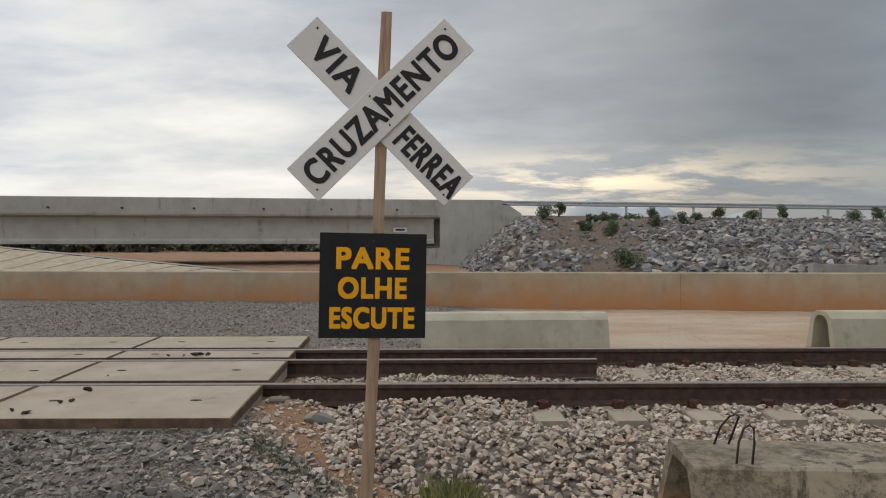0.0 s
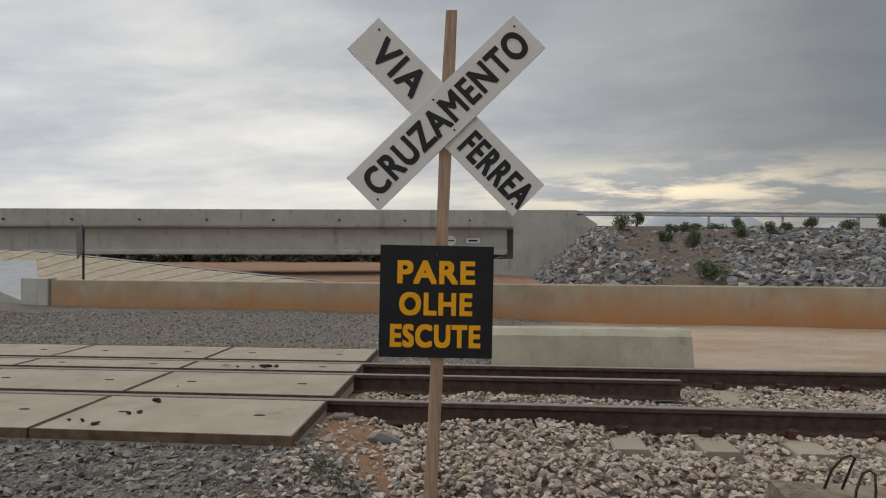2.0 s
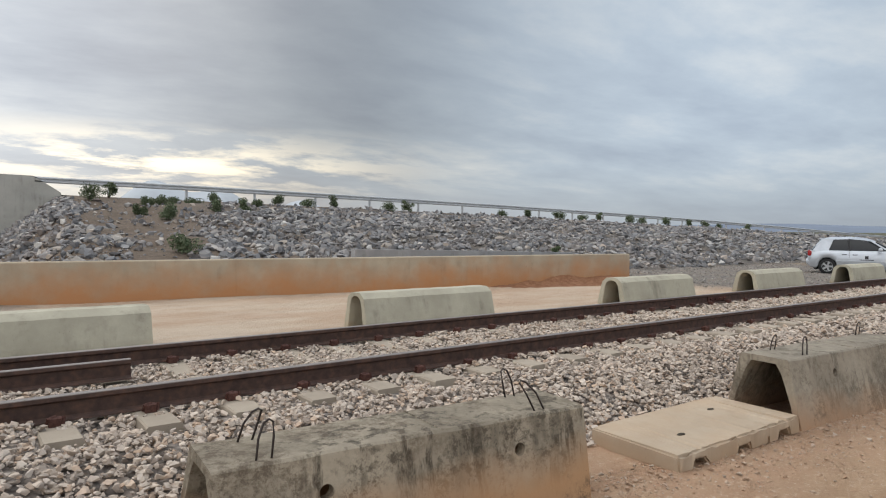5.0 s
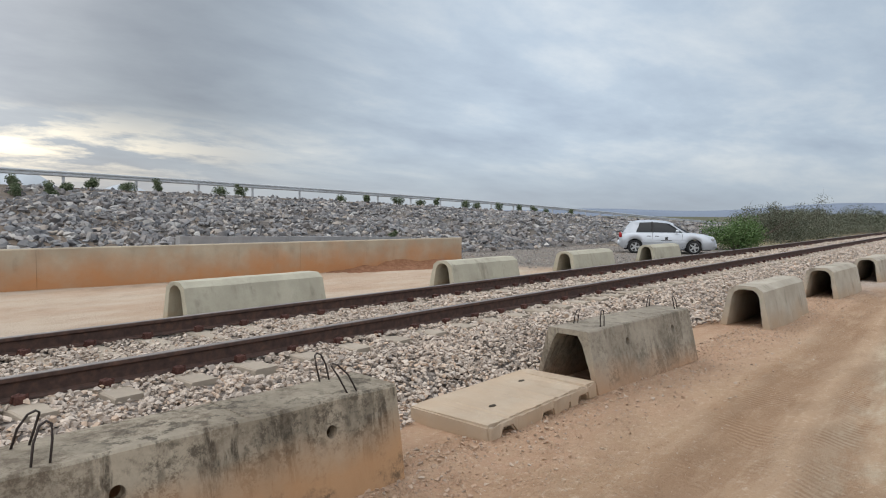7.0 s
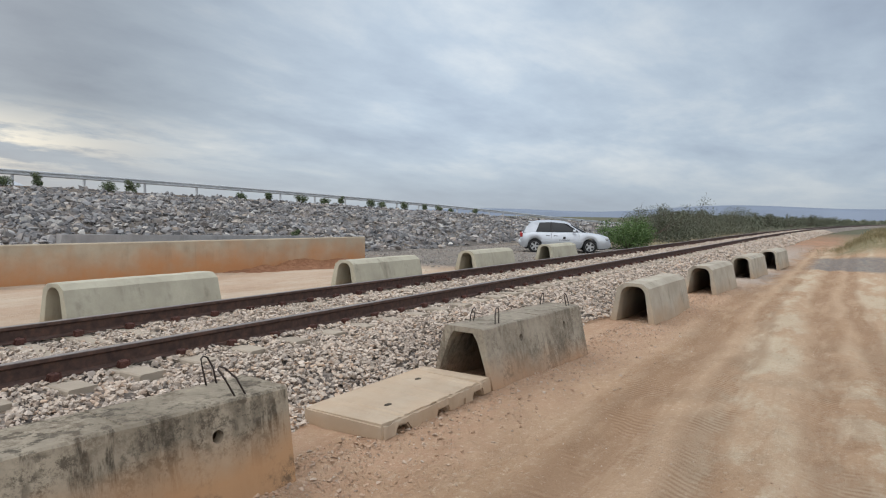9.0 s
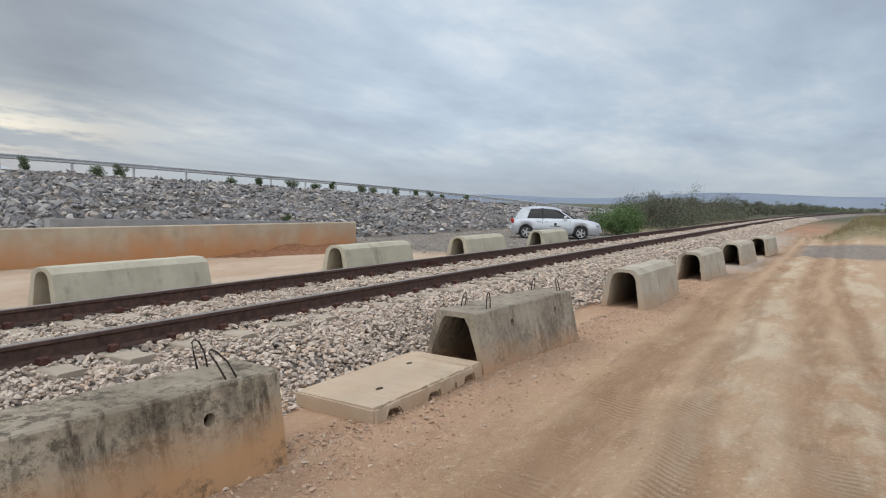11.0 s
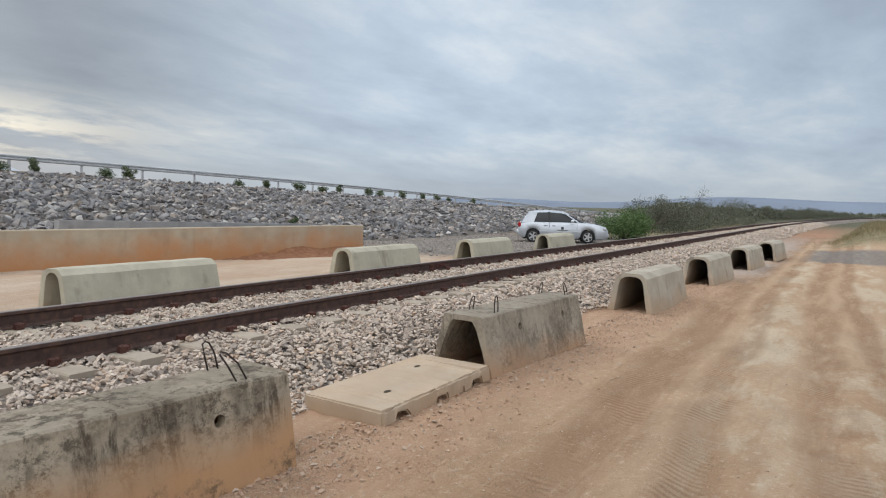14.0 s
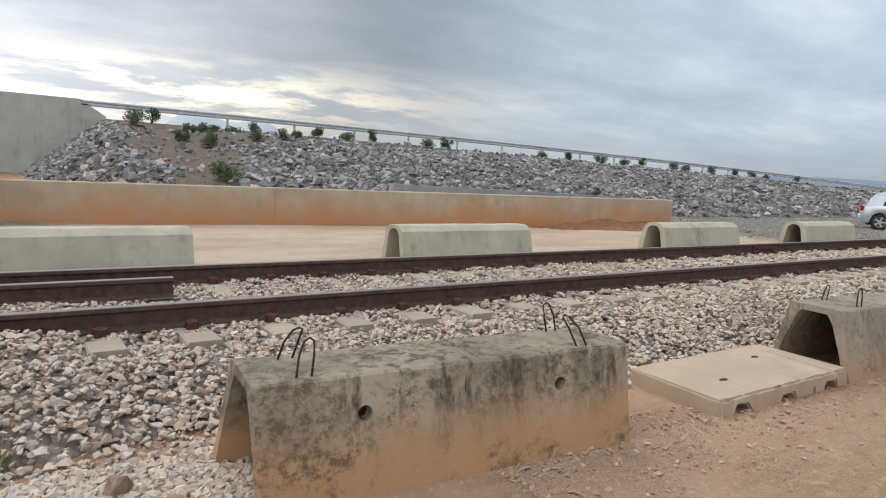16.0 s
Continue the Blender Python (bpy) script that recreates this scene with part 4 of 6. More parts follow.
def channel_unit(name, x0, yf, z, L, W, H, label, mat, flat=True, loops=(), holes=(), rot=0.0, seams=(), splay=0.0):
    """An upturned precast channel: battered sides, a hollow right through. yf: front foot; flat: sharp shoulders, else broad chamfers."""
    t = thing(name, pose(x0, yf, z, 0, 0, rot), label, "concrete unit", "upturned concrete channels")
    mid = W / 2
    if flat:      # narrow flat top, hollow with cut corners
        lo = (W - 0.415) / 2
        half_o = [(0, 0), (lo * 0.35, H * 0.35), (lo - 0.002, H - 0.012), (lo + 0.012, H)]
        half_i = [(0.052, 0), (0.052 + lo * 0.35, H * 0.35), (lo + 0.052, H - 0.125), (lo + 0.10, H - 0.048)]
    else:         # broad chamfered shoulders, arched hollow
        half_o = [(0, 0), (0.045, H * 0.35), (0.118, H - 0.075), (0.225, H)]
        k = 0.10 if yf < 0 else 0.12
        half_i = [(k, 0), (k + 0.035, H * 0.35), (k + 0.07, H - 0.165), (k + 0.105, H - 0.095), (k + 0.165, H - 0.055)]
    outer = half_o + [(mid, H + 0.003)] + [(W - a, c) for a, c in half_o[::-1]]
    inner = half_i + [(mid, H - 0.046)] + [(W - a, c) for a, c in half_i[::-1]]
    if len(inner) > len(outer):
        outer = half_o + [(0.30, H + 0.002), (mid, H + 0.003), (W - 0.30, H + 0.002)] + [(W - a, c) for a, c in half_o[::-1]]
    b = bmesh.new()
    n = len(outer)
    rng2 = random.Random(int(x0 * 100))
    xs = np.linspace(0, L, 13)
    O, I = [], []
    for x in xs:
        wob = [rng2.uniform(-0.003, 0.003) for _ in range(n)]
        out_x = -splay if x == 0 else 0.0
        O.append([b.verts.new((x + out_x * (1 - zz / H) * (1.4 * y / W - 0.4), y + w, zz + w * (zz > 0.01))) for (y, zz), w in zip(outer, wob)])
        I.append([b.verts.new((x + out_x * (1 - zz / H) * (1.4 * y / W - 0.4), y, zz)) for y, zz in inner])
    for j in range(len(xs) - 1):
        for q in range(n - 1):
            b.faces.new((O[j][q], O[j][q + 1], O[j + 1][q + 1], O[j + 1][q]))
            b.faces.new((I[j][q], I[j + 1][q], I[j + 1][q + 1], I[j][q + 1]))
        b.faces.new((O[j][0], O[j + 1][0], I[j + 1][0], I[j][0]))
        b.faces.new((O[j][-1], I[j][-1], I[j + 1][-1], O[j + 1][-1]))
    for q in range(n - 1):
        b.faces.new((O[0][q], I[0][q], I[0][q + 1], O[0][q + 1]))
        b.faces.new((O[-1][q], O[-1][q + 1], I[-1][q + 1], I[-1][q]))
    edges = [e for e in b.edges if len(e.link_faces) == 2 and e.calc_face_angle(0) > 0.9]
    bmesh.ops.bevel(b, geom=edges, offset=0.009, segments=2, affect="EDGES")
    body = part("body", b, mat, t)
    if yf < 0:
        wp = [(0.06, 0.0), (0.20, H - 0.15), (mid, H - 0.07), (W - 0.20, H - 0.15), (W - 0.06, 0.0)]
        part("end_wall", extrude_profile(wp, L - 0.14, L - 0.05), mat, t, "concrete end wall inside the hollow")
    if holes:
        cut(body, [cyl(0.035, 0.035, 0.3, 20, Matrix.Translation((hx, 0.2, hz)) @ Matrix.Rotation(radians(90), 4, "X")) for hx, hz in holes])
    for sx in seams:      # ragged casting seam across the top
        part("casting_seam", box(sx - 0.007, sx + 0.007, W / 2 - 0.195, W / 2 + 0.195, H - 0.004, H + 0.007, 0.003), mat, t)
    for lx, yy, lean, back, h in loops:
        pts = [(lx - 0.034, yy, H - 0.03), (lx - 0.034 + lean * 0.5, yy + back * 0.5, H + h * 0.55), (lx - 0.022 + lean * 0.9, yy + back * 0.9, H + h * 0.92), (lx + lean, yy + back, H + h), (lx + 0.022 + lean * 0.9, yy + back * 0.9, H + h * 0.92), (lx + 0.034 + lean * 0.5, yy + back * 0.5, H + h * 0.55), (lx + 0.034, yy, H - 0.03)]
        part("lifting_loop", tube(pts, 0.0055, 6), REBAR_MAT, t, "bent rusty reinforcing bar loop", True)
    return t


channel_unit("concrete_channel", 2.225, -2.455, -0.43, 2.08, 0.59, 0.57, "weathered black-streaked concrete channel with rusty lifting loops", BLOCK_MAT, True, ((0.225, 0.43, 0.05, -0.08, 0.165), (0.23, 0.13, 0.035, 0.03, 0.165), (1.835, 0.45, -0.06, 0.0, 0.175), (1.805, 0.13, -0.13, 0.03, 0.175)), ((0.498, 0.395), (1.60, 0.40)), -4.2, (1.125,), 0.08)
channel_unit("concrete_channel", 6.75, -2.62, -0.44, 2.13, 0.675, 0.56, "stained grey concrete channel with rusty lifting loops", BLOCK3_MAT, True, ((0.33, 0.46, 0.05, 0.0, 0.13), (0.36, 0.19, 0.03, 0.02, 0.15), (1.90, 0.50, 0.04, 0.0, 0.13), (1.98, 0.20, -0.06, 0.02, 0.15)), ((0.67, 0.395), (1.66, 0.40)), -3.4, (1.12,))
for x, y, r in ((11.95, -2.74, -1.2), (16.75, -2.85, -2.0), (21.5, -3.04, -2.5), (26.2, -3.26, -3.0)):
    channel_unit("concrete_channel", x, y, -0.54, 2.35, 0.73, 0.645, "plain beige-grey concrete channel with chamfered top on dirt", NEAR_BLOCK_MAT, False, (), (), r)
for x, y, r in ((0.845, 2.95, 0.3), (6.03, 2.96, 0.0), (11.72, 3.0, 0.0), (16.65, 3.0, 0.5), (21.9, 3.02, 1.0)):
    channel_unit("concrete_channel", x, y, -0.345, 2.37, 0.70, 0.55, "pale greenish-grey concrete channel beyond the rails", BLOCK2_MAT, False, (), (), r)


def cover_slab():
    """A thick concrete cover slab lying at the dirt road's edge, with notches along its front."""
    t = thing("cover_slab", pose(5.10, -2.635, -0.425, 0.6, 0, 0.4), "sandy concrete cover slab with edge notches lying on dirt", "concrete slab")
    L, W, H = 1.61, 0.735, 0.14
    b = bmesh.new()
    # outline of the front edge with three notches, swept back
    xs = [0, 0.15, 0.18, 0.29, 0.36, 0.70, 0.72, 0.86, 0.885, 1.115, 1.12, 1.135, 1.14, 1.26, 1.29, 1.43, 1.46, L]
    zs = [0, 0, 0.085, 0.07, 0, 0, 0.06, 0.06, 0, 0, 0.05, 0.05, 0, 0, 0.07, 0.07, 0, 0]
    fine_x = sorted(set(xs) | set(np.round(np.arange(0.045, L - 0.02, 0.055), 3)))
    zs = [float(np.interp(x, xs, zs)) for x in fine_x]
    xs = fine_x
    n = len(xs)
    fb = [b.verts.new((x, 0.0, z)) for x, z in zip(xs, zs)]
    ft = [b.verts.new((x, 0.012, H)) for x in xs]
    mb = [b.verts.new((x, 0.09, z)) for x, z in zip(xs, zs)]
    kb = [b.verts.new((x, W, 0)) for x in xs]
    kt = [b.verts.new((x, W, H)) for x in xs]
    m0 = [b.verts.new((x, 0.09, 0)) for x in xs]
    for i in range(n - 1):
        b.faces.new((fb[i], fb[i + 1], ft[i + 1], ft[i]))
        b.faces.new((ft[i], ft[i + 1], kt[i + 1], kt[i]))
        b.faces.new((kt[i], kt[i + 1], kb[i + 1], kb[i]))
        b.faces.new((fb[i], mb[i], mb[i + 1], fb[i + 1]))
        if zs[i] + zs[i + 1] > 0:
            b.faces.new([v for v in (mb[i], m0[i], m0[i + 1], mb[i + 1])])
        b.faces.new((m0[i], kb[i], kb[i + 1], m0[i + 1]))
    b.faces.new((fb[0], ft[0], kt[0], kb[0], m0[0]))
    b.faces.new((fb[-1], m0[-1], kb[-1], kt[-1], ft[-1]))
    bmesh.ops.remove_doubles(b, verts=b.verts, dist=1e-5)
    sharp = [e for e in b.edges if len(e.link_faces) == 2 and e.calc_face_angle(0) > 0.9]
    bmesh.ops.bevel(b, geom=sharp, offset=0.014, segments=2, affect="EDGES")
    worn = random.Random(17)
    for v in b.verts:
        if v.co.z > 0.10 and (v.co.y < 0.06 or v.co.x < 0.06 or v.co.x > L - 0.06):
            v.co += Vector((worn.gauss(0, 0.002), worn.gauss(0, 0.003), -abs(worn.gauss(0, 0.006))))
    part("body", b, PAN_MAT, t)
    for x, y in ((0.40, 0.26), (1.17, 0.50)):
        part("lifting_recess", cyl(0.03, 0.026, 0.004, 12, Matrix.Translation((x, y, H - 0.001)) @ Matrix.Diagonal((1.4, 0.7, 1, 1))), SOIL_MAT, t, "soil-filled recess")


cover_slab()


# ---------------- walls ----------------
def wall_line(x):
    return 9.05 - 0.125 * (x - 1.1)


def retaining_wall():
    t = thing("wall_low", pose(0, 0, 0), "low concrete retaining wall stained orange by soil", "wall", kind="structure")
    x, n = -10.6, 0
    while x < 16.9:
        x1 = min(x + 5.55, 17.05)
        b = bmesh.new()
        y0, y1 = wall_line(x), wall_line(x1)
        pts = []
        for xx, yy in ((x + 0.002, y0), (x1 - 0.002, y1)):
            pts.append([b.verts.new((xx, yy + dy, zz)) for dy, zz in ((0, -0.6), (0.012, 0.44), (0.03, 0.46), (0.20, 0.46), (0.22, 0.44), (0.24, -0.6))])
        for k in range(6):
            b.faces.new((pts[0][k], pts[0][(k + 1) % 6], pts[1][(k + 1) % 6], pts[1][k]))
        b.faces.new(pts[0][::-1])
        b.faces.new(pts[1])
        part("panel", b, WALL_MAT, t)
        x = x1
        n += 1
    # the return at the western end
    light = concrete_mat("pale_wall_concrete", (0.47, 0.46, 0.43), (0.37, 0.36, 0.33), streak=0.35)
    r = part("return_wall", box(-0.98, -0.01, -0.12, 0.16, -0.6, 0.50, 0.02), light, t, "lighter concrete end block")
    r.matrix_basis = pose(-10.6, wall_line(-10.6) + 0.06, 0, 0, 0, -14)
    w = bmesh.new()
    A = [w.verts.new((x, 0.0, z)) for x, z in ((-2.6, -0.6), (-2.6, 0.30), (-1.02, -0.12), (-1.02, -0.6))]
    B = [w.verts.new((v.co.x, 0.2, v.co.z)) for v in A]
    for k in range(4):
        w.faces.new((A[k], A[(k + 1) % 4], B[(k + 1) % 4], B[k]))
    w.faces.new(A[::-1])
    w.faces.new(B)
    r = part("ramp_wall", w, light, t, "short sloping concrete wall")
    r.matrix_basis = pose(-10.6, wall_line(-10.6) + 0.06, 0, 0, 0, -14)


retaining_wall()
b = extrude_profile([(0, -0.6), (0, 0.62), (0.25, 0.62), (0.25, -0.6)], 11.0, 20.5)
ob = tagged(part("wall_behind", b, concrete_mat("grey_wall_concrete", (0.33, 0.33, 0.33), (0.23, 0.23, 0.235), streak=0.5)), "low grey concrete wall at the rock slope's foot", "wall", kind="structure")
ob.matrix_world = pose(0, 12.4, 0.14, 0, 1.4, 0)


def soil_heap():
    """Red soil washed up against the wall's foot near its end."""
    V, F = sheet(np.linspace(12.2, 17.3, 60), np.linspace(-0.95, 0.02, 16), lambda x, y: np.zeros_like(x))
    x, d = V[:, 0].copy(), -V[:, 1]
    ends = smooth(x, 12.2, 14.5) * (1 - smooth(x, 16.7, 17.3))
    y = wall_line(x) - d
    V[:, 1] = y
    V[:, 2] = ground_z(x, y) - 0.03 + (0.17 * ends + 0.03) * np.clip(1 - d / 0.9, 0, 1) * (0.6 + 0.8 * grid_noise(x, y, 2.5, 15)) + 0.03 * (grid_noise(x, y, 9.0, 16) - 0.4)
    m = Mat("red_soil", 0.95, 0.0, 0.1)
    n = m.noise(9, 8, 0.75)
    m.color(m.ramp(n, [(0.3, (0.16, 0.075, 0.04)), (0.55, (0.26, 0.13, 0.075)), (0.75, (0.36, 0.21, 0.13))]))
    m.bump(n, 0.8, 0.03)
    tagged(new("soil_heap", mesh_of("soil_heap", V, F, m.m, True)), "low heap of dark red soil along the wall's foot", "soil heap", kind="stuff")


soil_heap()


def loose_rock(x, y, z, sx, sy, sz, seed, mat, label, rot=0.0):
    v, f = rock_shapes(1, 16, 0.85, seed)[0]
    ob = new("loose_rock", mesh_of("loose_rock", v * np.array((sx, sy, sz)), f, mat))
    ob.matrix_world = pose(x, y, z, 0, 0, rot)
    return tagged(ob, label, "rock")


loose_rock(0.25, -0.50, -0.135, 0.15, 0.10, 0.09, 5, GREYSTONE_MAT, "single large grey rock lying beside the crossing slab", 20)
BROWN_ROCK = plain_mat("brown_rock", (0.36, 0.25, 0.18), 0.9, 0.0, 0.3, 25, 0.4)
loose_rock(1.78, -2.02, -0.345, 0.14, 0.09, 0.085, 9, BROWN_ROCK, "brown squared rock at the ballast's foot", 10)
loose_rock(1.95, -2.22, -0.37, 0.07, 0.06, 0.05, 12, BROWN_ROCK, "brown broken rock at the ballast's foot")
loose_rock(2.08, -2.33, -0.40, 0.055, 0.04, 0.035, 14, GREYSTONE_MAT, "small dark rock beside the concrete channel")
CLOD_MAT = plain_mat("soil_clod", (0.07, 0.045, 0.03), 0.95, 0, 0.4, 40)
for k, (x, y, s) in enumerate(((-1.36, 1.30, 0.05), (-1.29, 1.27, 0.06), (-1.22, 1.31, 0.045), (-1.43, 1.25, 0.035), (-1.60, 1.27, 0.03), (-1.59, -0.24, 0.05), (-1.54, -0.27, 0.03), (-1.62, -0.92, 0.05), (-1.76, -0.86, 0.035), (-1.86, -0.85, 0.025), (-1.56, -0.64, 0.03), (-1.50, -0.60, 0.035), (-1.70, 0.30, 0.02))):
    v, f = rock_shapes(1, 12, 0.7, 60 + k)[0]
    ob = new("soil_clod", mesh_of("soil_clod", v * s * np.array((1, 0.8, 0.55)), f, CLOD_MAT))
    ob.matrix_world = pose(x, y, 0.006 + s * 0.25, 0, 0, k * 40)
    tagged(ob, "dark clod of dried soil lying on the crossing slab", "soil clod", "clods on the crossing")


# ---------------- bridge ----------------
GUARD_Y = 34.0


def road_z(x):
    """Height of the highway's edge: it falls towards the east."""
    x = np.asarray(x, float)
    d = np.clip(x - 5.0, 0, 95)
    return 2.86 - 0.0235 * np.minimum(x - 5.0, 0) - 0.012 * d - 0.00016 * d * d - 0.03 * np.maximum(x - 100, 0)


def skewed(b):
    """Gives a mesh the fall and the bearing of the bridge."""
    for v in b.verts:
        d = min(v.co.x - 0.9, 0.0)
        v.co.z -= 0.003 * d
        v.co.y += 0.155 * d
    return b


def bridge():
    t = thing("bridge", pose(0, GUARD_Y, 0), "grey concrete road bridge with solid parapet and deep girder", "bridge")
    part("parapet", skewed(extrude_profile([(0, 2.62), (-0.03, 2.66), (-0.03, 3.56), (0.02, 3.60), (0.24, 3.60), (0.30, 3.5), (0.42, 2.9), (0.42, 2.62)], -60, 0.9)), BRIDGE_MAT, t)
    part("deck", skewed(extrude_profile([(0.0, 2.58), (0.0, 2.62), (10, 2.86), (10, 2.55), (0.5, 2.45)], -60, 0.9)), BRIDGE_MAT, t)
    part("deck", extrude_profile([(0.47, 2.62), (10, 2.86), (10, 2.55), (0.5, 2.45)], 0.9, 5.5), BRIDGE_MAT, t)
    part("girder", skewed(extrude_profile([(0.45, 2.62), (0.45, 1.28), (0.30, 1.15), (0.30, 0.98), (1.2, 0.98), (1.2, 2.62)], -60, 0.55)), BRIDGE_MAT, t)
    part("girder", skewed(extrude_profile([(5.0, 2.6), (5.0, 0.98), (5.9, 0.98), (5.9, 2.6)], -60, 0.55)), BRIDGE_MAT, t)
    # abutment with its wing wall stepping down to the guardrail
    a = bmesh.new()
    w = [(0.86, 3.60), (4.55, 3.56), (5.75, 2.75), (5.75, -1.5), (0.93, -1.5), (0.93, 2.55), (0.86, 2.55)]
    A = [a.verts.new((x, -0.05, z)) for x, z in w]
    B = [a.verts.new((x, 0.45, z)) for x, z in w]
    for k in range(len(w)):
        a.faces.new((A[k], A[(k + 1) % len(w)], B[(k + 1) % len(w)], B[k]))
    a.faces.new(A[::-1])
    a.faces.new(B)
    part("wing_wall", a, BRIDGE_MAT, t)
    part("abutment", box(0.9, 2.4, 0.46, 10, -1.5, 2.5, 0.02), BRIDGE_MAT, t)
    part("diaphragm", box(0.5, 0.9, 1.25, 4.9, 0.66, 2.5, 0.02), BRIDGE_MAT, t)
    part("bearing_seat", box(-3.3, 1.39, 0.1, 10, -1.2, 0.72, 0.03), BRIDGE_MAT, t)
    part("bearing", box(-0.9, -0.2, 0.4, 1.1, 0.72, 0.97, 0.02), plain_mat("bearing_rubber", (0.05, 0.05, 0.05), 0.8), t, "dark rubber bearing pad")
    for k in range(16):
        x = -1.6 - k * 3.75
        part("drain_spout", cyl(0.055, 0.055, 0.14, 10, Matrix.Translation((x, -0.03 + 0.155 * (x - 0.9), 2.98 - 0.003 * (x - 0.9))) @ Matrix.Rotation(radians(90), 4, "X")), plain_mat("spout_plastic", (0.06, 0.06, 0.06), 0.6) if k == 0 else bpy.data.materials["spout_plastic"], t, "small dark drain spout")
    # clearance marks on the girder's end: round plate, white plate, hazard stripes
    part("round_plate", skewed(cyl(0.30, 0.30, 0.02, 24, Matrix.Translation((-2.75, 0.44, 1.80)) @ Matrix.Rotation(radians(90), 4, "X"))), WHITE_MAT, t, "round white clearance plate")
    r = bmesh.new()
    box(-2.93, -2.57, 0.405, 0.418, 1.765, 1.835, 0, r)
    part("plate_marking", skewed(r), LETTER_MAT, t)
    part("name_plate", skewed(box(-1.85, -1.05, 0.42, 0.44, 1.66, 1.94, 0)), WHITE_MAT, t, "white plate with dark marking")
    part("plate_marking", skewed(box(-1.72, -1.18, 0.405, 0.418, 1.75, 1.86, 0)), LETTER_MAT, t)
    part("hazard_board", skewed(box(-2.6, -1.05, 0.275, 0.29, 1.0, 1.22, 0)), WHITE_MAT, t, "black and white hazard stripes")
    for k in range(6):
        s = bmesh.new()
        x = -2.55 + k * 0.25
        vs = [s.verts.new(p) for p in ((x, 0.271, 1.0), (x + 0.11, 0.271, 1.0), (x + 0.25, 0.271, 1.22), (x + 0.14, 0.271, 1.22))]
        s.faces.new(vs)
        part("hazard_stripe", skewed(s), LETTER_MAT, t)


bridge()


# ---------------- embankment ----------------
def slope_z(x, y):
    """Rock-covered embankment that carries the highway."""
    x, y = np.asarray(x, float), np.asarray(y, float)
    foot = np.interp(x, [-5, 10, 20, 30, 45, 90, 400], [12.9, 12.9, 12.6, 11.2, 11.5, 13.5, 20])
    f = np.clip((y - foot) / (GUARD_Y - 0.7 - foot), 0, 1)
    top = road_z(x) - 0.24
    z = -0.42 + (top + 0.42) * (f ** 0.85)
    z = z - np.clip((5.9 - x - 0.10 * (GUARD_Y - y)) * 0.82, 0, 3.6)      # cone at the abutment
    z = z + (grid_noise(x, y, 0.7, 11) - 0.5) * 0.4 * np.minimum(f * 6, 1) * np.minimum((1 - f) * 8, 1)
    z = np.where((y > GUARD_Y - 0.7) & (x > 6.0), top, z)
    return np.where((y > GUARD_Y + 0.5) & (x > 1.6), top, z)


def slope_mat():
    m = Mat("embankment_soil", 0.95)
    n = m.noise(2.2, 6, 0.7)
    y = m.xyz()[1]
    c = m.ramp(n, [(0.3, (0.07, 0.062, 0.055)), (0.5, (0.12, 0.105, 0.092)), (0.7, (0.17, 0.135, 0.105))])
    x = m.xyz()[0]
    brown = m.span(m.math("ADD", x, m.math("MULTIPLY", m.noise(0.35, 3), 6.0)), 13, 17, 1.0, 0.0)
    top = m.span(m.math("ADD", y, m.math("MULTIPLY", m.noise(0.5, 4), 5.0)), 33, 35.5)
    c = m.mix(m.math("MAXIMUM", m.math("MULTIPLY", brown, 0.8), m.math("MULTIPLY", top, 0.8)), c, m.ramp(m.noise(5, 5, 0.7), [(0.3, (0.085, 0.063, 0.045)), (0.7, (0.165, 0.12, 0.088))]))
    m.color(c)
    m.bump(n, 0.8, 0.15)
    return m.m


V, F = sheet(axis((0.6, 60, 0.6), (60, 130, 2.5), (130, 420, 12)), axis((11.0, 33.3, 0.55), (33.3, 33.9, 0.3), (33.9, 34.4, 0.25), (34.4, 34.56, 0.1), (34.56, 46, 2)), slope_z)
tagged(new("embankment", mesh_of("embankment", V, F, slope_mat(), True)), "brown soil embankment carrying the highway", "embankment", kind="structure")
V, F = sheet(axis((5.4, 60, 4), (60, 420, 20)), axis((34.6, 45, 5)), lambda x, y: road_z(x) - 0.19)
tagged(new("road_highway", mesh_of("road_highway", V, F, ASPHALT_MAT)), "grey asphalt highway on top of the embankment", "road", kind="structure")


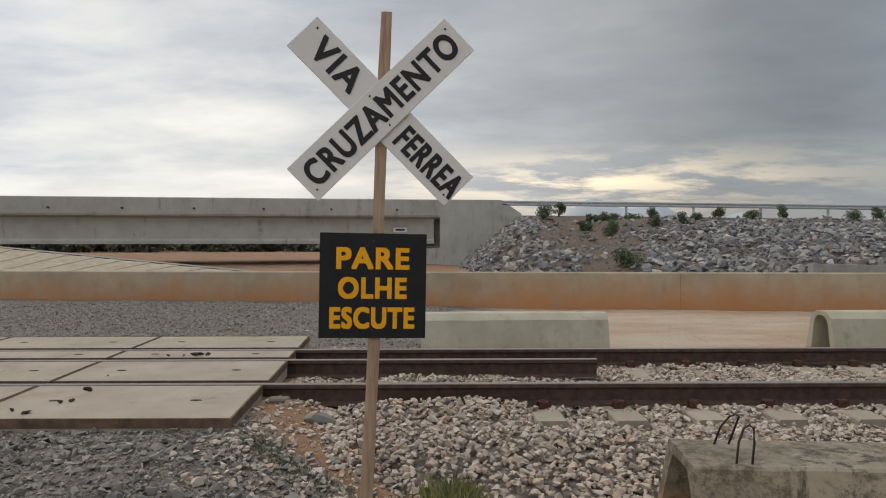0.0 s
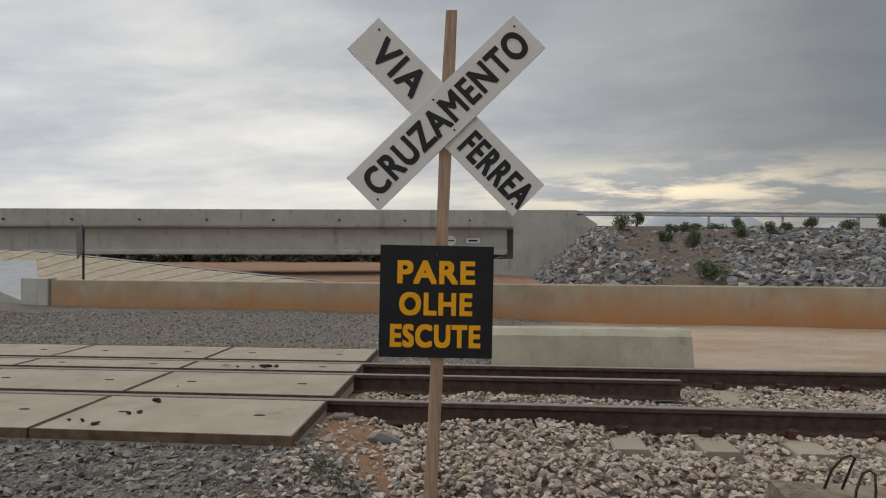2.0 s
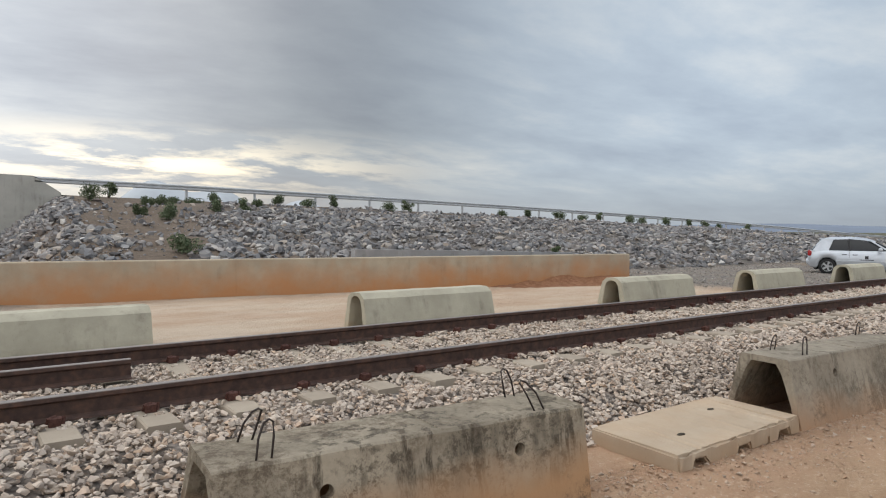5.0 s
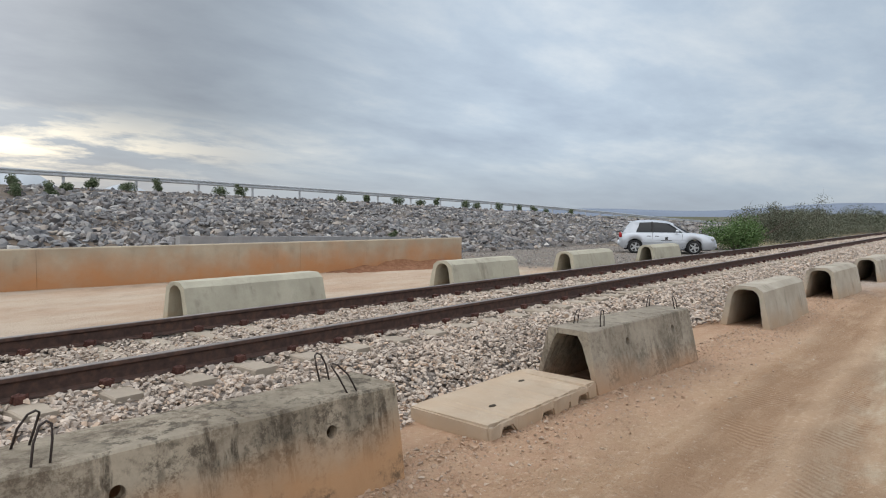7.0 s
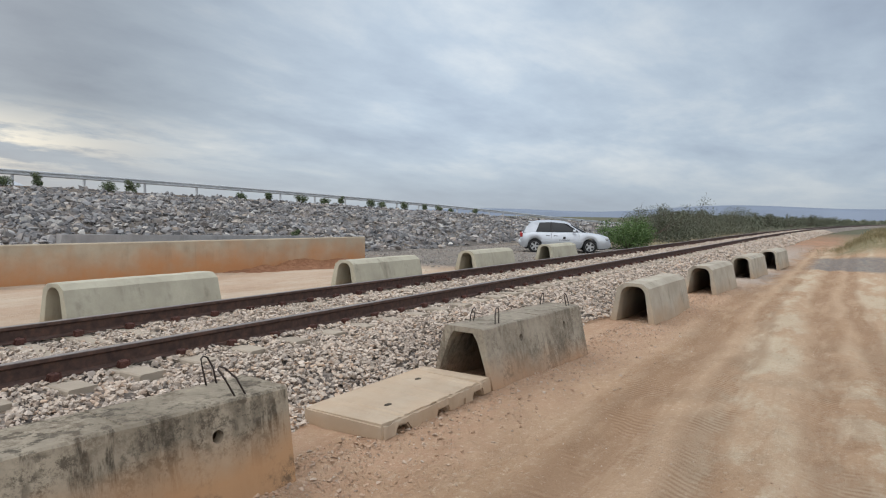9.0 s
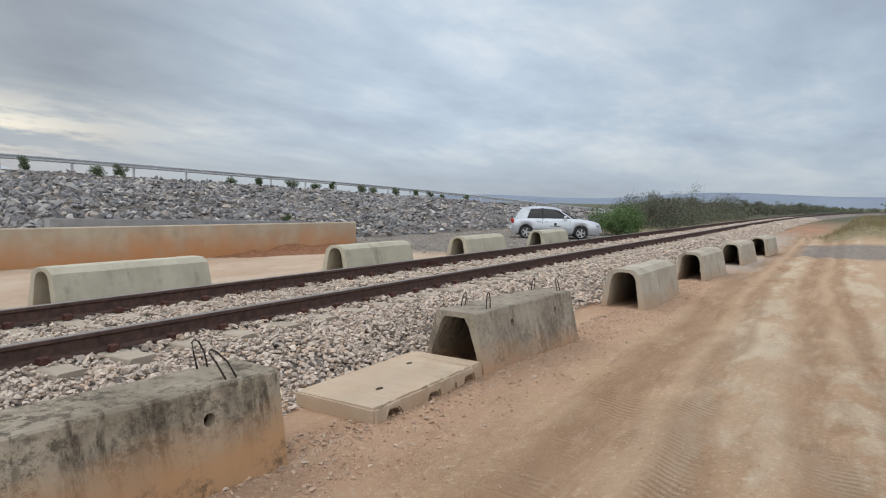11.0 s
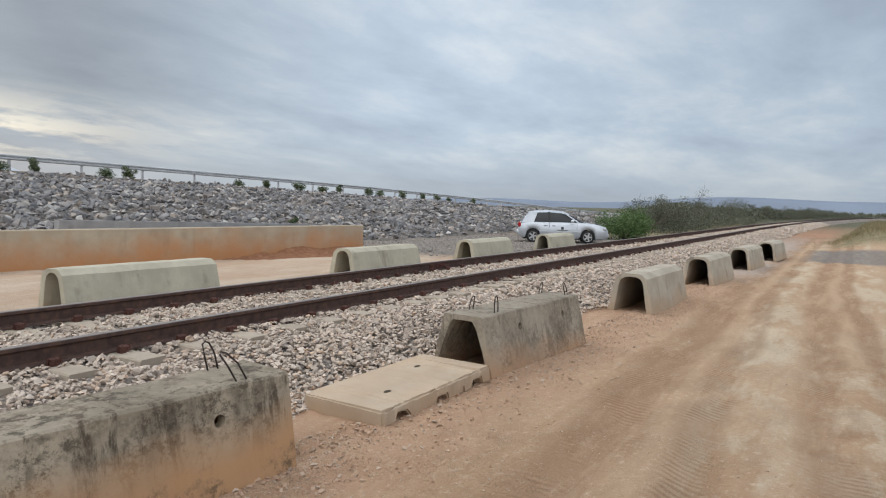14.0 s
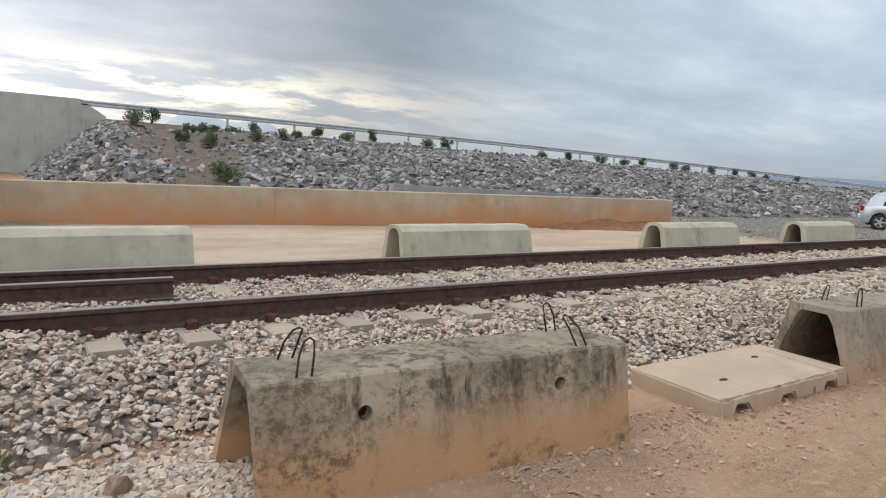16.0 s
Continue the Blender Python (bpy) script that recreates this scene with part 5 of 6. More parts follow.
def riprap():
    P, S = [], []
    for x0, x1, n, r0, r1 in ((-0.5, 30, 31000, 0.05, 0.30), (30, 60, 15000, 0.07, 0.34), (60, 130, 4500, 0.18, 0.45)):
        x, y = rng.uniform(x0, x1, n), 11.2 + 21.3 * rng.random(n) ** 0.9
        foot = np.interp(x, [-5, 10, 20, 30, 45, 90, 400], [12.9, 12.9, 12.6, 11.2, 11.5, 13.5, 20])
        f = (y - foot) / (GUARD_Y - 0.7 - foot)
        g = 2.2 * (grid_noise(x, y, 0.45, 21) - 0.5)
        soil = (x + g > 5.5 + 0.3 * f) & (x + g < 6.4 + 6.8 * f) & (rng.random(n) < 0.86)
        upper = (f > 0.67 + 0.24 * grid_noise(x, y, 0.25, 22)) & (rng.random(n) < 0.80)
        keep = (f > -0.02) & (f < 0.97) & ~soil & ~upper & (x + 0.10 * (GUARD_Y - y) > 1.3)
        x, y = x[keep], y[keep]
        s = r0 + (r1 - r0) * rng.random(len(x)) ** 3.0
        P.append(np.stack([x, y, slope_z(x, y) + s * 0.15], 1))
        S.append(s)
    # a heap of broken rock against the wing wall
    n = 3600
    x, y = rng.uniform(0.8, 5.6, n), rng.uniform(25, 33.8, n)
    keep = x + 0.10 * (GUARD_Y - y) > 1.3
    x, y = x[keep], y[keep]
    P.append(np.stack([x, y, slope_z(x, y) + 0.1], 1))
    S.append(0.06 + 0.26 * rng.random(len(x)) ** 3.0)
    scatter("riprap", np.concatenate(P), np.concatenate(S), LOWSHAPES, RIPRAP_MAT, "grey broken rock covering the embankment slope", "rocks", 0.8, 12)


riprap()


def guardrail():
    t = thing("guardrail", pose(0, GUARD_Y, 0), "long galvanised steel highway guardrail with posts", "guardrail")
    prof = [(0.0, 0.0), (-0.05, 0.04), (-0.05, 0.10), (0.0, 0.14), (0.0, 0.17), (-0.05, 0.21), (-0.05, 0.27), (0.0, 0.31), (0.012, 0.31), (-0.035, 0.26), (-0.035, 0.22), (0.012, 0.17), (0.012, 0.14), (-0.035, 0.09), (-0.035, 0.05), (0.012, 0.0)]
    xs = [4.6] + list(np.arange(8, 300, 4.0))
    for k in range(0, len(xs) - 1, 6):
        seg = xs[k:k + 7]
        b = bmesh.new()
        rings = [[b.verts.new((x, py, float(road_z(x)) + 0.36 + pz)) for py, pz in prof] for x in seg]
        n = len(prof)
        for A, B in zip(rings, rings[1:]):
            for q in range(n):
                b.faces.new((A[q], A[(q + 1) % n], B[(q + 1) % n], B[q]))
        part("beam", b, GALV_MAT, t)
    for x in xs[1:52]:
        zz = float(road_z(x))
        part("guard_post", box(x - 0.07, x + 0.07, 0.03, 0.13, zz - 0.6, zz + 0.66, 0.008), GALV_MAT, t)


guardrail()


# ---------------- plants ----------------
def leaf_mat(name, a, b_, c_):
    m = Mat(name, 0.7, 0.0, 0.2)
    m.color(m.ramp(m.geo.outputs["Random Per Island"], [(0.0, a), (0.5, b_), (1.0, c_)]))
    return m.m


SHRUB_LEAF = leaf_mat("dull_green_leaf", (0.06, 0.088, 0.045), (0.10, 0.13, 0.07), (0.165, 0.18, 0.11))
BUSH_LEAF = leaf_mat("fresh_green_leaf", (0.05, 0.095, 0.03), (0.08, 0.135, 0.045), (0.12, 0.175, 0.07))
SCRUB_LEAF = leaf_mat("olive_leaf", (0.07, 0.08, 0.055), (0.105, 0.115, 0.08), (0.155, 0.155, 0.115))
WEED_LEAF = leaf_mat("dark_weed_blade", (0.09, 0.11, 0.055), (0.14, 0.155, 0.08), (0.20, 0.20, 0.12))
GRASS_LEAF = leaf_mat("grass_blade", (0.17, 0.20, 0.07), (0.25, 0.27, 0.11), (0.34, 0.31, 0.16))
BARK = plain_mat("bark", (0.14, 0.11, 0.085), 0.9, 0, 0.3, 14)


def leaves_mesh(name, centres, radii, n, size, mat, r, flat=0.8):
    """Many small leaves round some clump centres."""
    w = np.array(radii) ** 2
    idx = r.choice(len(centres), n, p=w / w.sum())
    d = r.normal(size=(n, 3))
    d /= np.linalg.norm(d, axis=1)[:, None]
    P = np.array(centres)[idx] + d * (np.array(radii)[idx] * r.random(n) ** 0.45)[:, None] * np.array((1, 1, flat))
    a = r.normal(size=(n, 3))
    a /= np.linalg.norm(a, axis=1)[:, None]
    c = np.cross(a, r.normal(size=(n, 3)))
    c /= np.linalg.norm(c, axis=1)[:, None]
    s = size * r.uniform(0.6, 1.4, n)[:, None]
    V = np.stack([P - a * s, P + c * s * 0.45, P + a * s, P - c * s * 0.45], 1).reshape(-1, 3)
    F = np.arange(n * 4).reshape(-1, 4)
    return mesh_of(name, V, F, mat)


def bush(name, x, y, z, w, h, leaf, n, size, label, seed, stems=5, group=""):
    r = np.random.default_rng(seed)
    t = thing(name, pose(x, y, z), label, "bush", group)
    cs, rs, st = [], [], bmesh.new()
    for k in range(stems):
        ang, lean = r.uniform(0, math.tau), r.uniform(0.1, 0.9)
        tip = (math.cos(ang) * w * 0.4 * lean, math.sin(ang) * w * 0.4 * lean, h * r.uniform(0.5, 0.85))
        midp = (tip[0] * 0.35, tip[1] * 0.35, tip[2] * 0.5)
        join(st, tube([(0, 0, -0.05), midp, tip], [0.02 * h + 0.006, 0.014 * h + 0.004, 0.004], 5))
        cs += [tip, (tip[0] * 0.7 + r.normal() * w * 0.08, tip[1] * 0.7 + r.normal() * w * 0.08, tip[2] * r.uniform(0.4, 0.8))]
        rs += [w * r.uniform(0.14, 0.26), w * r.uniform(0.16, 0.28)]
    part("stem", st, BARK, t)
    part("foliage", leaves_mesh("foliage", cs, rs, n, size, leaf, r), leaf, t)
    return t


shr = np.random.default_rng(31)
for k, (x, f, w, h) in enumerate([(6.4, 0.84, 1.3, 0.8), (7.7, 0.97, 0.8, 0.9), (8.6, 0.56, 1.0, 0.8), (9.9, 0.88, 0.9, 0.5), (8.8, 0.8, 0.8, 0.5), (12.0, 0.76, 0.8, 0.7), (13.2, 0.76, 0.9, 0.8), (13.0, 0.97, 1.0, 0.7), (7.2, 0.16, 1.1, 0.6), (8.0, 0.66, 0.7, 0.5), (10.4, 0.93, 1.2, 0.4), (11.6, 0.92, 1.0, 0.4), (16.9, 0.97, 0.9, 0.7), (15.2, 0.93, 0.8, 0.5), (14.2, 0.1, 0.5, 0.5), (20.5, 0.97, 0.9, 0.9), (18.8, 0.98, 1.2, 0.5), (24.5, 0.97, 1.3, 0.6), (26.2, 0.98, 0.8, 0.9), (22.6, 0.15, 0.5, 0.4)] + [(33 + 3.1 * i + shr.uniform(-1, 1), shr.uniform(0.93, 0.99), shr.uniform(0.7, 1.2), shr.uniform(0.6, 0.9)) for i in range(12)]):
    foot = float(np.interp(x, [-5, 10, 20, 30, 45, 90], [12.9, 12.9, 12.6, 11.2, 11.5, 13.5]))
    y = foot + f * (GUARD_Y - 0.9 - foot)
    bush("shrub", x, y, float(slope_z(x, y)) - 0.05, w * 1.15, h, SHRUB_LEAF, 1700, 0.038, "small dull green shrub on the rocky embankment", 100 + k, 5, "embankment shrubs")

bush("round_bush", 34.2, 4.2, -0.45, 3.5, 1.35, BUSH_LEAF, 9000, 0.05, "dense fresh green bush beside the track", 7, 14)


def tree(x, y, h, w, seed, n=2200, size=0.07, leaf=SCRUB_LEAF):
    """A low thorn tree: short trunk, spreading limbs, thin uneven crown."""
    r = np.random.default_rng(seed)
    t = thing("thorn_tree", pose(x, y, float(ground_z(x, y)) - 0.1), "low olive-green thorn tree with thin uneven crown", "tree", "scrub trees")
    b = bmesh.new()
    join(b, tube([(0, 0, 0), (0.05, 0, h * 0.2), (0.1 * r.normal(), 0.1 * r.normal(), h * 0.38)], [0.05 * h * 0.5, 0.04 * h * 0.5, 0.03 * h * 0.5], 6))
    cs, rs = [], []
    for k in range(9):
        ang = r.uniform(0, math.tau)
        R = w * r.uniform(0.2, 0.5)
        tip = np.array((math.cos(ang) * R, math.sin(ang) * R, h * r.uniform(0.55, 0.95)))
        join(b, tube([(0, 0, h * 0.3), tuple(tip * 0.55 + np.array((0, 0, h * 0.12))), tuple(tip)], [0.018 * h, 0.011 * h, 0.004 * h], 5))
        for _ in range(3):
            cs.append(tuple(tip + r.normal(size=3) * w * 0.07 - np.array((0, 0, h * 0.1 * r.random()))))
            rs.append(w * r.uniform(0.10, 0.19))
    for k in range(26):
        c = np.array(cs[r.integers(len(cs))])
        d = r.normal(size=3) * np.array((1, 1, 0.6)) + np.array((0, 0, 0.8))
        join(b, tube([tuple(c * 0.8), tuple(c + d * 0.22), tuple(c + d * 0.42)], [0.012, 0.008, 0.003], 4))
    part("trunk", b, BARK, t)
    part("crown", leaves_mesh("crown", cs, rs, n * 2, size, leaf, r, 0.75), leaf, t)


trr = np.random.default_rng(77)
for k in range(34):
    x = 44 + k * 4.6 + trr.uniform(-2, 2)
    y = 4.2 + trr.uniform(0, 1) * min(2.0 + 0.26 * (x - 44), 8) + 0.03 * (x - 40) + float(track_y(x))
    tree(x, y, trr.uniform(1.4, 2.5), trr.uniform(3.0, 5.0), 300 + k, 2800 if k < 12 else 1100, 0.042 if k < 12 else 0.075)


def scrub_band(name, x0, x1, y0, y1, n, h, seed, label, per=40, leaf=0.2):
    """Far thicket: leafy clumps in one mesh."""
    r = np.random.default_rng(seed)
    x, y = r.uniform(x0, x1, n), r.uniform(y0, y1, n)
    if y0 > 0 and x0 > 0:      # the thicket keeps clear of the gravel yard
        open_ = (y < -5.5 + 0.276 * (x - 2)) | (x > 135)
        x, y = x[open_], y[open_]
        n = len(x)
    cs = np.stack([x, y + track_y(x), ground_z(x, y) + h * r.uniform(0.05, 0.62, n)], 1)
    tagged(new(name, leaves_mesh(name, cs, list(r.uniform(0.5, 1.5, n)), n * per, leaf, SCRUB_LEAF, r, 0.7)), label, "scrub", kind="stuff")


scrub_band("scrub", 60, 300, 7, 36, 900, 2.6, 41, "far olive-green thorn scrub beside the railway")
scrub_band("thicket", 42, 85, 4.2, 14, 300, 1.15, 44, "grey-olive thorn thicket behind the parked car", 260, 0.05)
scrub_band("far_scrub", 120, 330, -75, -8, 1200, 4.2, 42, "far olive-green thorn scrub across the plain")
scrub_band("scrub_under_bridge", -95, 35, 80, 105, 1700, 4.2, 43, "dark green scrub seen beneath the bridge", 36, 0.42)


DRY_LEAF = leaf_mat("dry_grass_blade", (0.15, 0.14, 0.07), (0.23, 0.19, 0.10), (0.32, 0.25, 0.15))


def grass(name, x, y, r0, n, h, seed, label, mat=GRASS_LEAF):
    r = np.random.default_rng(seed)
    px, py = x + r.normal(0, r0, n), y + r.normal(0, r0 * 0.7, n)
    pz = ground_z(px, py)
    ang, lean = r.uniform(0, math.tau, n), r.uniform(0.1, 0.9, n)
    hh = h * r.uniform(0.4, 1.0, n)
    dx, dy = np.cos(ang) * lean * hh * 0.6, np.sin(ang) * lean * hh * 0.6
    wx, wy = -np.sin(ang) * 0.0035, np.cos(ang) * 0.0035
    V = np.stack([np.stack([px - wx, py - wy, pz], 1), np.stack([px + wx, py + wy, pz], 1), np.stack([px + dx * 0.5 + wx * 0.7, py + dy * 0.5 + wy * 0.7, pz + hh * 0.65], 1), np.stack([px + dx, py + dy, pz + hh], 1), np.stack([px + dx * 0.5 - wx * 0.7, py + dy * 0.5 - wy * 0.7, pz + hh * 0.65], 1)], 1).reshape(-1, 3)
    F = np.arange(n * 5).reshape(-1, 5)
    tagged(new(name, mesh_of(name, V, F, mat)), label, "grass", kind="stuff")


grass("grass_tuft", 1.19, -1.53, 0.072, 650, 0.19, 51, "green grass tuft at the ballast's foot")
for k, (gx0, gy0, cnt) in enumerate(((-0.02, -1.22, 420), (0.14, -1.36, 520), (0.30, -1.50, 420), (0.47, -1.62, 300))):
    grass("grass_patch", gx0, gy0, 0.085, cnt // 2, 0.032, 52 + k, "thin dark weeds along the gravel's edge", WEED_LEAF)
grass("grass_bank", 41, -6.6, 1.6, 3000, 0.28, 63, "dry grass on the sandy bank", DRY_LEAF)


# ---------------- parked car ----------------
def lerp_profile(pts, x):
    return float(np.interp(x, [p[0] for p in pts], [p[1] for p in pts]))


def car():
    """A silver three-door-type hatchback; x runs from tail (0) to nose (4.15)."""
    t = thing("car", CAR_POSE, "silver hatchback car with dark windows parked on gravel", "car")
    paint = Mat("silver_paint", 0.28, 0.35, 0.5)
    paint.color(paint.mix(paint.span(paint.noise(3, 4), 0.35, 0.65), (0.50, 0.53, 0.575), (0.43, 0.46, 0.50)))
    paint = paint.m
    glass = Mat("tinted_glass", 0.08, 0.0, 0.28)
    glass.color((0.012, 0.014, 0.017))
    glass = glass.m
    rubber = plain_mat("tyre_rubber", (0.022, 0.022, 0.023), 0.85)
    trim = plain_mat("dark_trim", (0.03, 0.03, 0.032), 0.6)
    alloy = plain_mat("alloy", (0.45, 0.46, 0.47), 0.4, 0.6, 0.1)
    HW = 0.86
    belt = [(0.0, 0.80), (0.10, 0.90), (0.4, 0.93), (2.8, 0.94), (3.05, 0.93), (3.75, 0.84), (4.05, 0.74), (4.15, 0.60)]
    sill = [(0.0, 0.34), (0.15, 0.24), (0.5, 0.22), (3.7, 0.20), (4.05, 0.22), (4.15, 0.32)]
    half = [(0.0, 0.72), (0.12, 0.80), (0.6, HW), (3.2, HW), (3.8, 0.80), (4.08, 0.66), (4.15, 0.56)]
    WHEELS = (0.70, 3.21)
    R = 0.345
    b = bmesh.new()
    xs = sorted(set(np.round(np.concatenate([np.linspace(0, 4.15, 40)] + [np.linspace(c - R, c + R, 17) for c in WHEELS]), 4)))
    rings = []
    for x in xs:
        zb, zt, hw = lerp_profile(sill, x), lerp_profile(belt, x), lerp_profile(half, x)
        arch = max((math.sqrt(max(R * R - (x - c) ** 2, 0)) + 0.30 if abs(x - c) <= R else 0) for c in WHEELS)
        zl = max(zb, arch) if arch else zb
        zl = min(zl, zt - 0.12)
        zm = zl + (zt - zl) * 0.55
        ring = []
        for s in (-1, 1):
            col = [(s * (hw - 0.05), zl), (s * (hw - 0.005), zl + 0.03), (s * hw, zm), (s * (hw - 0.02), zt - 0.05), (s * (hw - 0.09), zt)]
            ring.append(col if s < 0 else col[::-1])
        pts = ring[0] + ring[1]
        rings.append([b.verts.new((x, y, z)) for y, z in pts])
    n = len(rings[0])
    for A, B in zip(rings, rings[1:]):
        for k in range(n):
            b.faces.new((A[k], A[(k + 1) % n], B[(k + 1) % n], B[k]))
    b.faces.new(rings[0][::-1])
    b.faces.new(rings[-1])
    body = part("body", b, paint, t, "silver painted body", True)
    # cabin: glass core with painted roof and pillars over it
    roof = [(0.10, 0.93), (0.20, 1.02), (0.54, 1.37), (0.80, 1.43), (1.5, 1.455), (2.05, 1.41), (2.28, 1.34), (3.06, 0.93)]
    g = bmesh.new()
    rings = []
    for x in np.linspace(0.14, 3.08, 34):
        zr = lerp_profile(roof, x)
        zb = lerp_profile(belt, x) - 0.02
        f = max(zr - zb, 0.01) / 0.52
        hb, ht = 0.775, 0.775 - 0.20 * f
        rings.append([g.verts.new(p) for p in ((x, -hb, zb), (x, -ht - 0.03 * f, zr - 0.10 * f), (x, -ht + 0.08, zr - 0.01), (x, 0, zr + 0.012 * f), (x, ht - 0.08, zr - 0.01), (x, ht + 0.03 * f, zr - 0.10 * f), (x, hb, zb))])
    for A, B in zip(rings, rings[1:]):
        for k in range(6):
            g.faces.new((A[k], A[k + 1], B[k + 1], B[k]))
    part("cabin_glass", g, glass, t, "dark tinted windows", True)
    rf = bmesh.new()
    rings = []
    for x in np.linspace(0.30, 2.34, 20):
        zr = lerp_profile(roof, x) + 0.012
        f = (zr - 0.9) / 0.52
        ht = 0.775 - 0.20 * f
        rings.append([rf.verts.new(p) for p in ((x, -ht - 0.025, zr - 0.085), (x, -ht + 0.06, zr), (x, 0, zr + 0.015), (x, ht - 0.06, zr), (x, ht + 0.025, zr - 0.085))])
    for A, B in zip(rings, rings[1:]):
        for k in range(4):
            rf.faces.new((A[k], A[k + 1], B[k + 1], B[k]))
    part("roof", rf, paint, t, "", True)
    part("spoiler", box(0.38, 0.62, -0.52, 0.52, 1.385, 1.41, 0.012), paint, t)
    for s in (-1, 1):
        def pillar(name, x0, z0, x1, z1, w, mat=paint):
            p = bmesh.new()
            f0, f1 = (z0 - 0.9) / 0.52, (z1 - 0.9) / 0.52
            y0, y1 = s * (0.785 - 0.17 * f0), s * (0.785 - 0.17 * f1)
            q = [p.verts.new(v) for v in ((x0, y0 + s * 0.008, z0), (x0 + w, y0 + s * 0.008, z0), (x1 + w * 0.7, y1 + s * 0.012, z1), (x1, y1 + s * 0.012, z1))]
            r = bmesh.ops.extrude_face_region(p, geom=[p.faces.new(q)])
            for v in [v for v in r["geom"] if isinstance(v, bmesh.types.BMVert)]:
                v.co.y -= s * 0.03
            part(name, p, mat, t)

        pillar("pillar", 0.14, 0.90, 0.50, 1.38, 0.58)
        pillar("pillar", 1.42, 0.90, 1.40, 1.40, 0.09, trim)
        pillar("pillar", 2.76, 0.92, 2.08, 1.37, 0.11)
        part("side_moulding", box(0.98, 2.86, s * 0.852 - 0.012, s * 0.852 + 0.016, 0.50, 0.56, 0.006), paint, t)
        part("door_seam", box(1.44, 1.452, s * 0.848 - 0.008, s * 0.848 + 0.013, 0.26, 0.9), trim, t)
        part("door_seam", box(2.70, 2.712, s * 0.848 - 0.008, s * 0.848 + 0.013, 0.26, 0.88), trim, t)
        for hx in (1.22, 2.0 - 0.42):
            part("door_handle", box(hx - 0.02, hx + 0.15, s * 0.85 - 0.01, s * 0.85 + 0.025, 0.76, 0.79, 0.008), trim, t)
        part("mirror", box(2.42, 2.56, s * 0.86 - 0.01 * (s > 0) - 0.0, s * 0.86 + s * 0.16, 0.93, 1.06, 0.03) if s > 0 else box(2.42, 2.56, -0.86 - 0.16, -0.86, 0.93, 1.06, 0.03), paint, t, "", True)
        part("tail_lamp", box(-0.005, 0.14, *( (0.60, 0.80) if s > 0 else (-0.80, -0.60)), 0.70, 0.90, 0.03), plain_mat("red_lens", (0.35, 0.02, 0.02), 0.2, 0, 0.1, 9, 0) if s < 0 else bpy.data.materials["red_lens"], t, "red tail lamp")
        part("headlight", box(3.80, 4.06, *((0.50, 0.735) if s > 0 else (-0.735, -0.50)), 0.58, 0.72, 0.04), plain_mat("lamp_lens", (0.5, 0.52, 0.54), 0.1, 0.2, 0.1, 9, 0) if s < 0 else bpy.data.materials["lamp_lens"], t, "clear headlight")
        part("door_emblem", box(1.98, 2.10, s * 0.8615, s * 0.8635, 0.62, 0.74) if s > 0 else box(1.98, 2.10, -0.8635, -0.8615, 0.62, 0.74), trim, t, "small dark emblem plate")
        part("door_emblem", box(1.80, 2.28, s * 0.8615, s * 0.8635, 0.575, 0.60) if s > 0 else box(1.80, 2.28, -0.8635, -0.8615, 0.575, 0.60), trim, t, "narrow dark bar of writing")
        for wx in WHEELS:
            y0 = s * 0.755
            tm = Matrix.Translation((wx, y0, 0.30)) @ Matrix.Rotation(radians(90), 4, "X")
            wh = bmesh.new()
            seg, prof = 28, [(0.20, -0.085), (0.275, -0.095), (0.305, -0.07), (0.310, 0), (0.305, 0.07), (0.275, 0.095), (0.20, 0.085)]
            rr = [[wh.verts.new(tm @ Vector((pr * math.cos(a), pr * math.sin(a), pz))) for pr, pz in prof] for a in np.linspace(0, math.tau, seg, endpoint=False)]
            for i in range(seg):
                for j in range(len(prof) - 1):
                    wh.faces.new((rr[i][j], rr[(i + 1) % seg][j], rr[(i + 1) % seg][j + 1], rr[i][j + 1]))
            wheel = part("wheel", wh, rubber, t, "black tyre on alloy rim", True)
            rim = bmesh.new()
            out = -s * 1.0
            join(rim, cyl(0.205, 0.205, 0.02, 28, tm @ Matrix.Translation((0, 0, out * 0.045 - 0.01))))
            part("rim_barrel", rim, trim, wheel)
            sp = bmesh.new()
            for k in range(5):
                m = tm @ Matrix.Rotation(k * math.tau / 5, 4, "Z") @ Matrix.Translation((0, 0, out * 0.068))
                join(sp, box(0.0, 0.205, -0.034, 0.034, -0.012, 0.012, 0.006), m)
            join(sp, cyl(0.055, 0.05, 0.03, 16, tm @ Matrix.Translation((0, 0, out * 0.068 - 0.015))))
            ring_o = [[sp.verts.new(tm @ Vector((pr * math.cos(a), pr * math.sin(a), out * 0.07 + pz))) for pr, pz in ((0.185, 0), (0.212, 0.01), (0.212, -0.02), (0.185, -0.015))] for a in np.linspace(0, math.tau, 28, endpoint=False)]
            for i in range(28):
                for j in range(4):
                    sp.faces.new((ring_o[i][j], ring_o[(i + 1) % 28][j], ring_o[(i + 1) % 28][(j + 1) % 4], ring_o[i][(j + 1) % 4]))
            part("rim", sp, alloy, wheel, "five-spoke alloy rim")
    part("rear_bumper", box(-0.06, 0.16, -0.74, 0.74, 0.36, 0.56, 0.04), paint, t, "", True)
    part("front_bumper", box(3.96, 4.19, -0.58, 0.58, 0.26, 0.50, 0.05), paint, t, "", True)
    part("grille", box(4.06, 4.16, -0.42, 0.42, 0.54, 0.62, 0.02), trim, t)
    part("underbody", box(0.2, 3.95, -0.66, 0.66, 0.17, 0.5, 0.05), trim, t)


